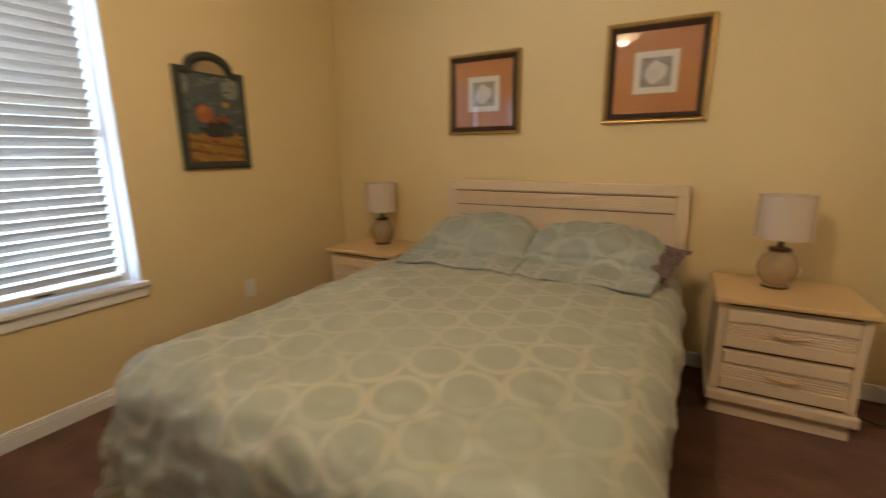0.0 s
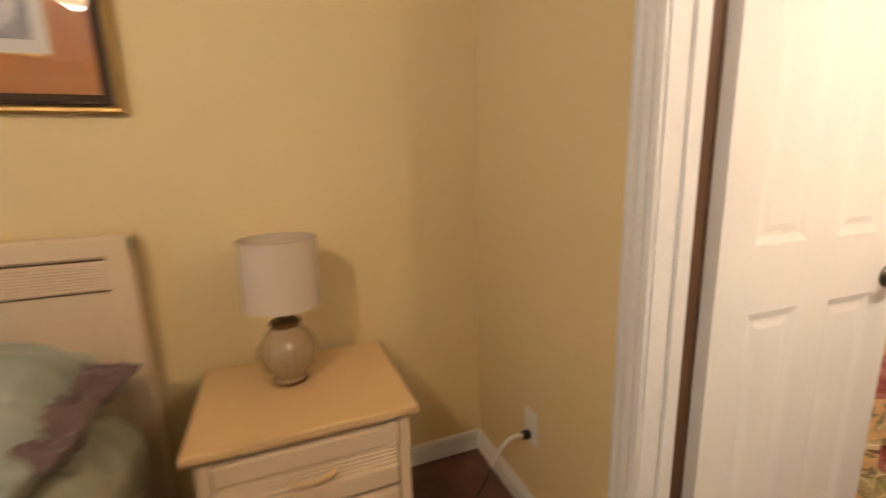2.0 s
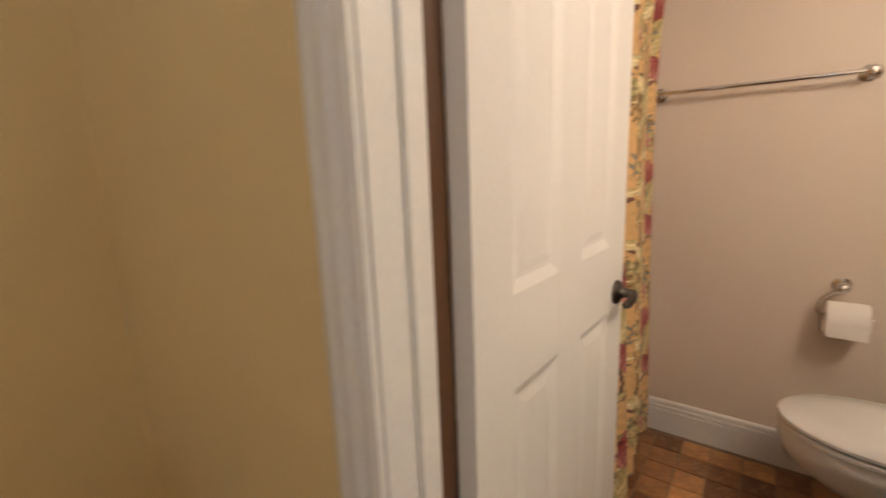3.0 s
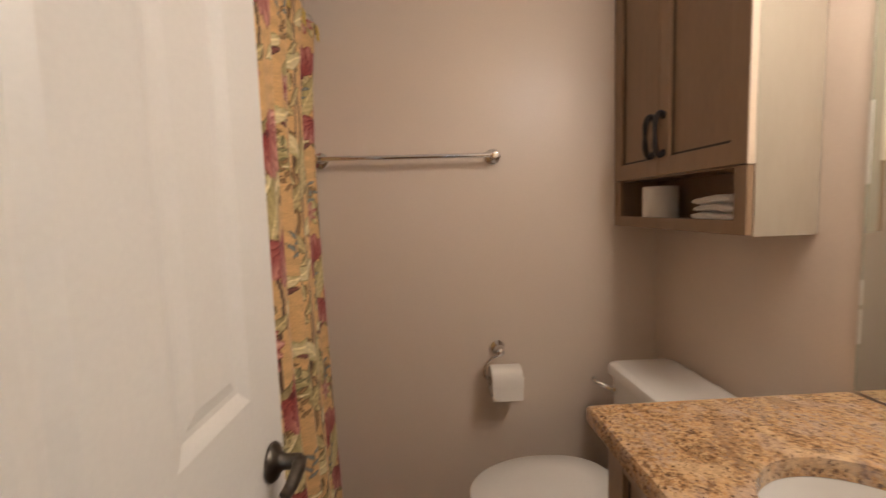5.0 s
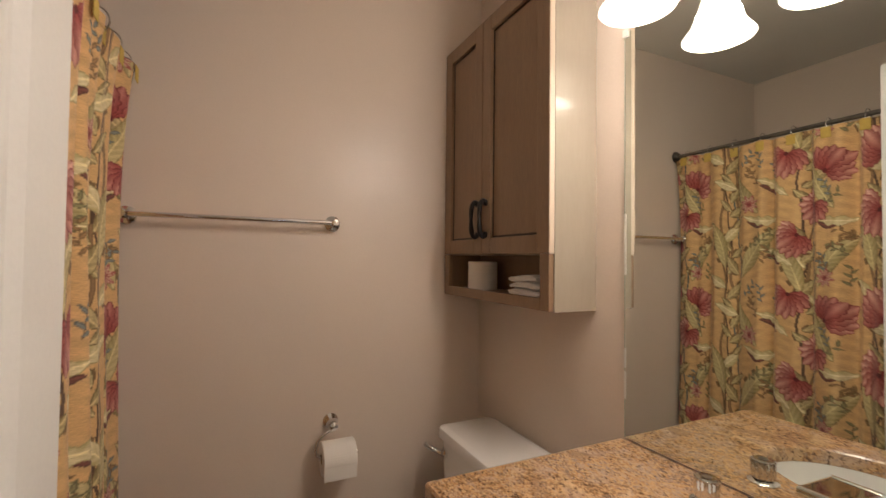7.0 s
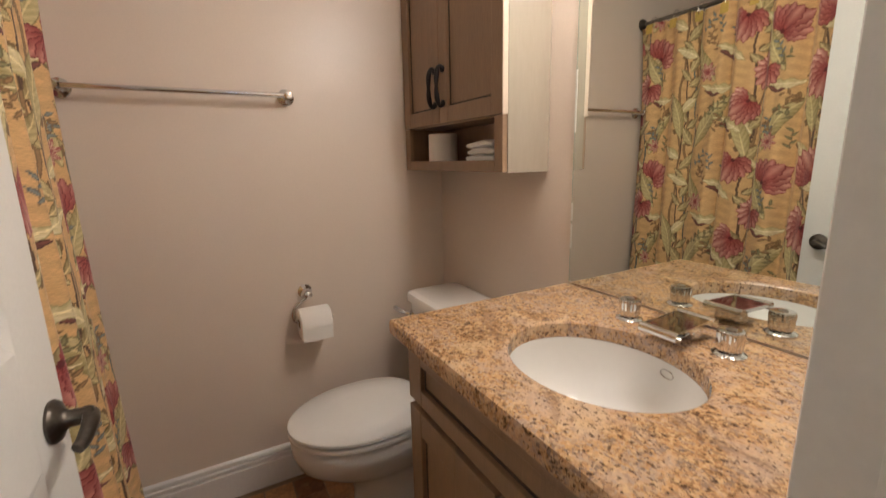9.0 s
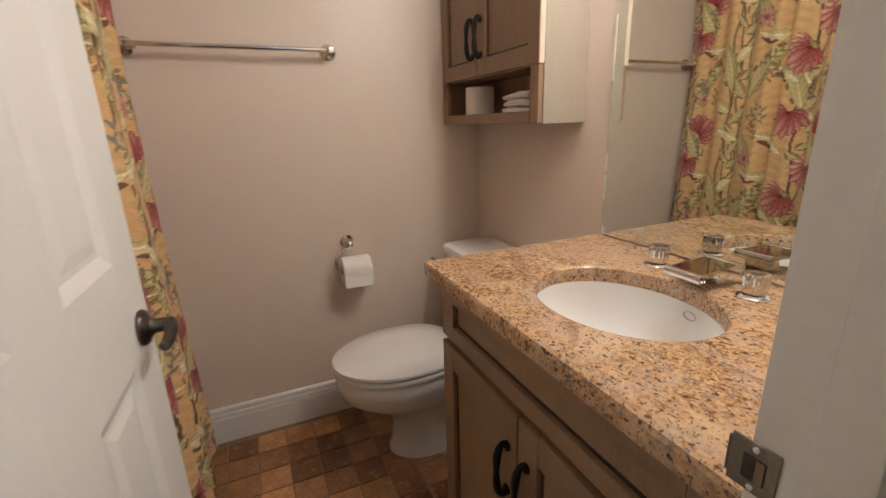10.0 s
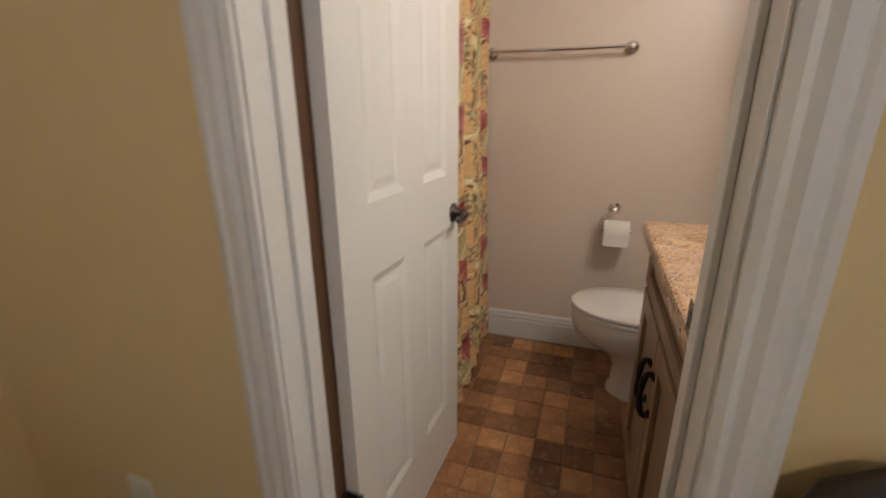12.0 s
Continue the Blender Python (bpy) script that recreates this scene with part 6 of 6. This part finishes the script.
def curtain():
    x0, x1, zt, zb = 2.600, 4.040, 1.884, 0.030
    nx, nz = 620, 600
    cloth = 1.85
    U, V = np.meshgrid(np.linspace(0, 1, nx + 1), np.linspace(0, 1, nz + 1))
    u, v = U.ravel(), V.ravel()
    s = u * cloth
    amp = 0.016 + 0.016 * (1 - v)
    fold = np.sin(s * 2 * np.pi / 0.205 + 0.9 * np.sin(s * 5.1) + 0.35 * np.sin(v * 3.0)) * amp + 0.009 * np.sin(s * 2 * np.pi / 0.091 + 2 * v) + 0.004 * np.sin(s * 53 + 5 * v)
    bunch = np.clip((u - 0.86) / 0.14, 0, 1)
    x = x0 + (x1 - x0) * (u - 0.03 * bunch * (1 - u)) + 0.012 * np.cos(s * 2 * np.pi / 0.205) * (1 - 0.4 * v)
    near = np.clip((x - 3.45) / 0.6, 0, 1)
    y = ROD_Y - 0.010 + fold * (1 - 0.35 * near) - 0.044 * (1 - v) ** 1.3 + 0.028 * near * (1 - v ** 8) - 0.014 * v ** 8
    z = zb + (zt - zb) * v + 0.006 * np.sin(s * 30) * (v > 0.985)
    x = np.minimum(x, BE - 0.020)
    w = nx + 1
    me = bpy.data.meshes.new("shower_curtain")
    me.from_pydata(list(zip(x.tolist(), y.tolist(), z.tolist())), [], [(j * w + i, j * w + i + 1, (j + 1) * w + i + 1, (j + 1) * w + i) for j in range(nz) for i in range(nx)])
    col = np.ones((u.size, 4), np.float32)
    col[:, :3] = floral_print(s - 0.16, v * (zt - zb))
    attr = me.color_attributes.new("print", "FLOAT_COLOR", "POINT")
    attr.data.foreach_set("color", col.ravel())
    me.polygons.foreach_set("use_smooth", [True] * len(me.polygons))
    me.materials.append(M_FLORAL)
    sc = thing("shower_curtain", (3.32, ROD_Y, zb), "straw-gold shower curtain printed with maroon flowers and sage leaves", "shower curtain")
    place(new("cloth", me), sc)
    for k in range(12):
        s0 = 0.07 + 0.155 * k
        uu = s0 / cloth
        cx = min(x0 + (x1 - x0) * uu, BE - 0.03)
        ty = float(np.min(y[(v > 0.975) & (np.abs(x - cx) < 0.018)])) - 0.002
        tab = part("tab", box(cx - 0.017, cx + 0.017, ty - 0.003, ty, zt - 0.045, zt - 0.002, 0.001), M_YELLOW_TAB, sc, "yellow cloth tab")
        ringpts = [(cx, ROD_Y + 0.024 * math.cos(a) - 0.010, ROD_Z - 0.012 + 0.030 * math.sin(a)) for a in [2 * math.pi * i / 18 for i in range(19)]]
        part("ring", tube(ringpts, 0.0018, 6), M_CHROME, sc, "thin curtain ring")


curtain()

# ---- floor tiles of the bathroom ----
PITCH, TS = 0.106, 0.1015


def tile_mesh(k):
    rnd = random.Random(k)
    h = TS / 2
    bm = bmesh.new()
    loops = []
    for inset, z in ((0.0, -0.003), (0.0, 0.0006), (0.0045, 0.0022)):
        loop = []
        for cx, cy in ((-1, -1), (0, -1), (1, -1), (1, 0), (1, 1), (0, 1), (-1, 1), (-1, 0)):
            j = 0.0012 * (rnd.random() - 0.5)
            loop.append((cx * (h - inset) + j, cy * (h - inset) + j * (1 if k % 2 else -1), z))
        loops.append(loop)
    return mesh_of("tile", rings(loops, bm, close=(False, True)), M_TILE)


tiles = [tile_mesh(k) for k in range(6)]
yy = 3.306 + 4 * PITCH
while yy > BS + 0.02:
    xx = 3.117 - 5 * PITCH
    while xx < BE - 0.03:
        inside_vanity = xx < 3.19 and yy < 2.83
        if not inside_vanity:
            ob = place(new("tile", tiles[random.randrange(6)]), bath_floor)
            ob.matrix_basis = Matrix.Translation((xx, yy, 0.003)) @ Matrix.Rotation(radians(90 * random.randrange(4)), 4, "Z")
        xx += PITCH
    yy -= PITCH
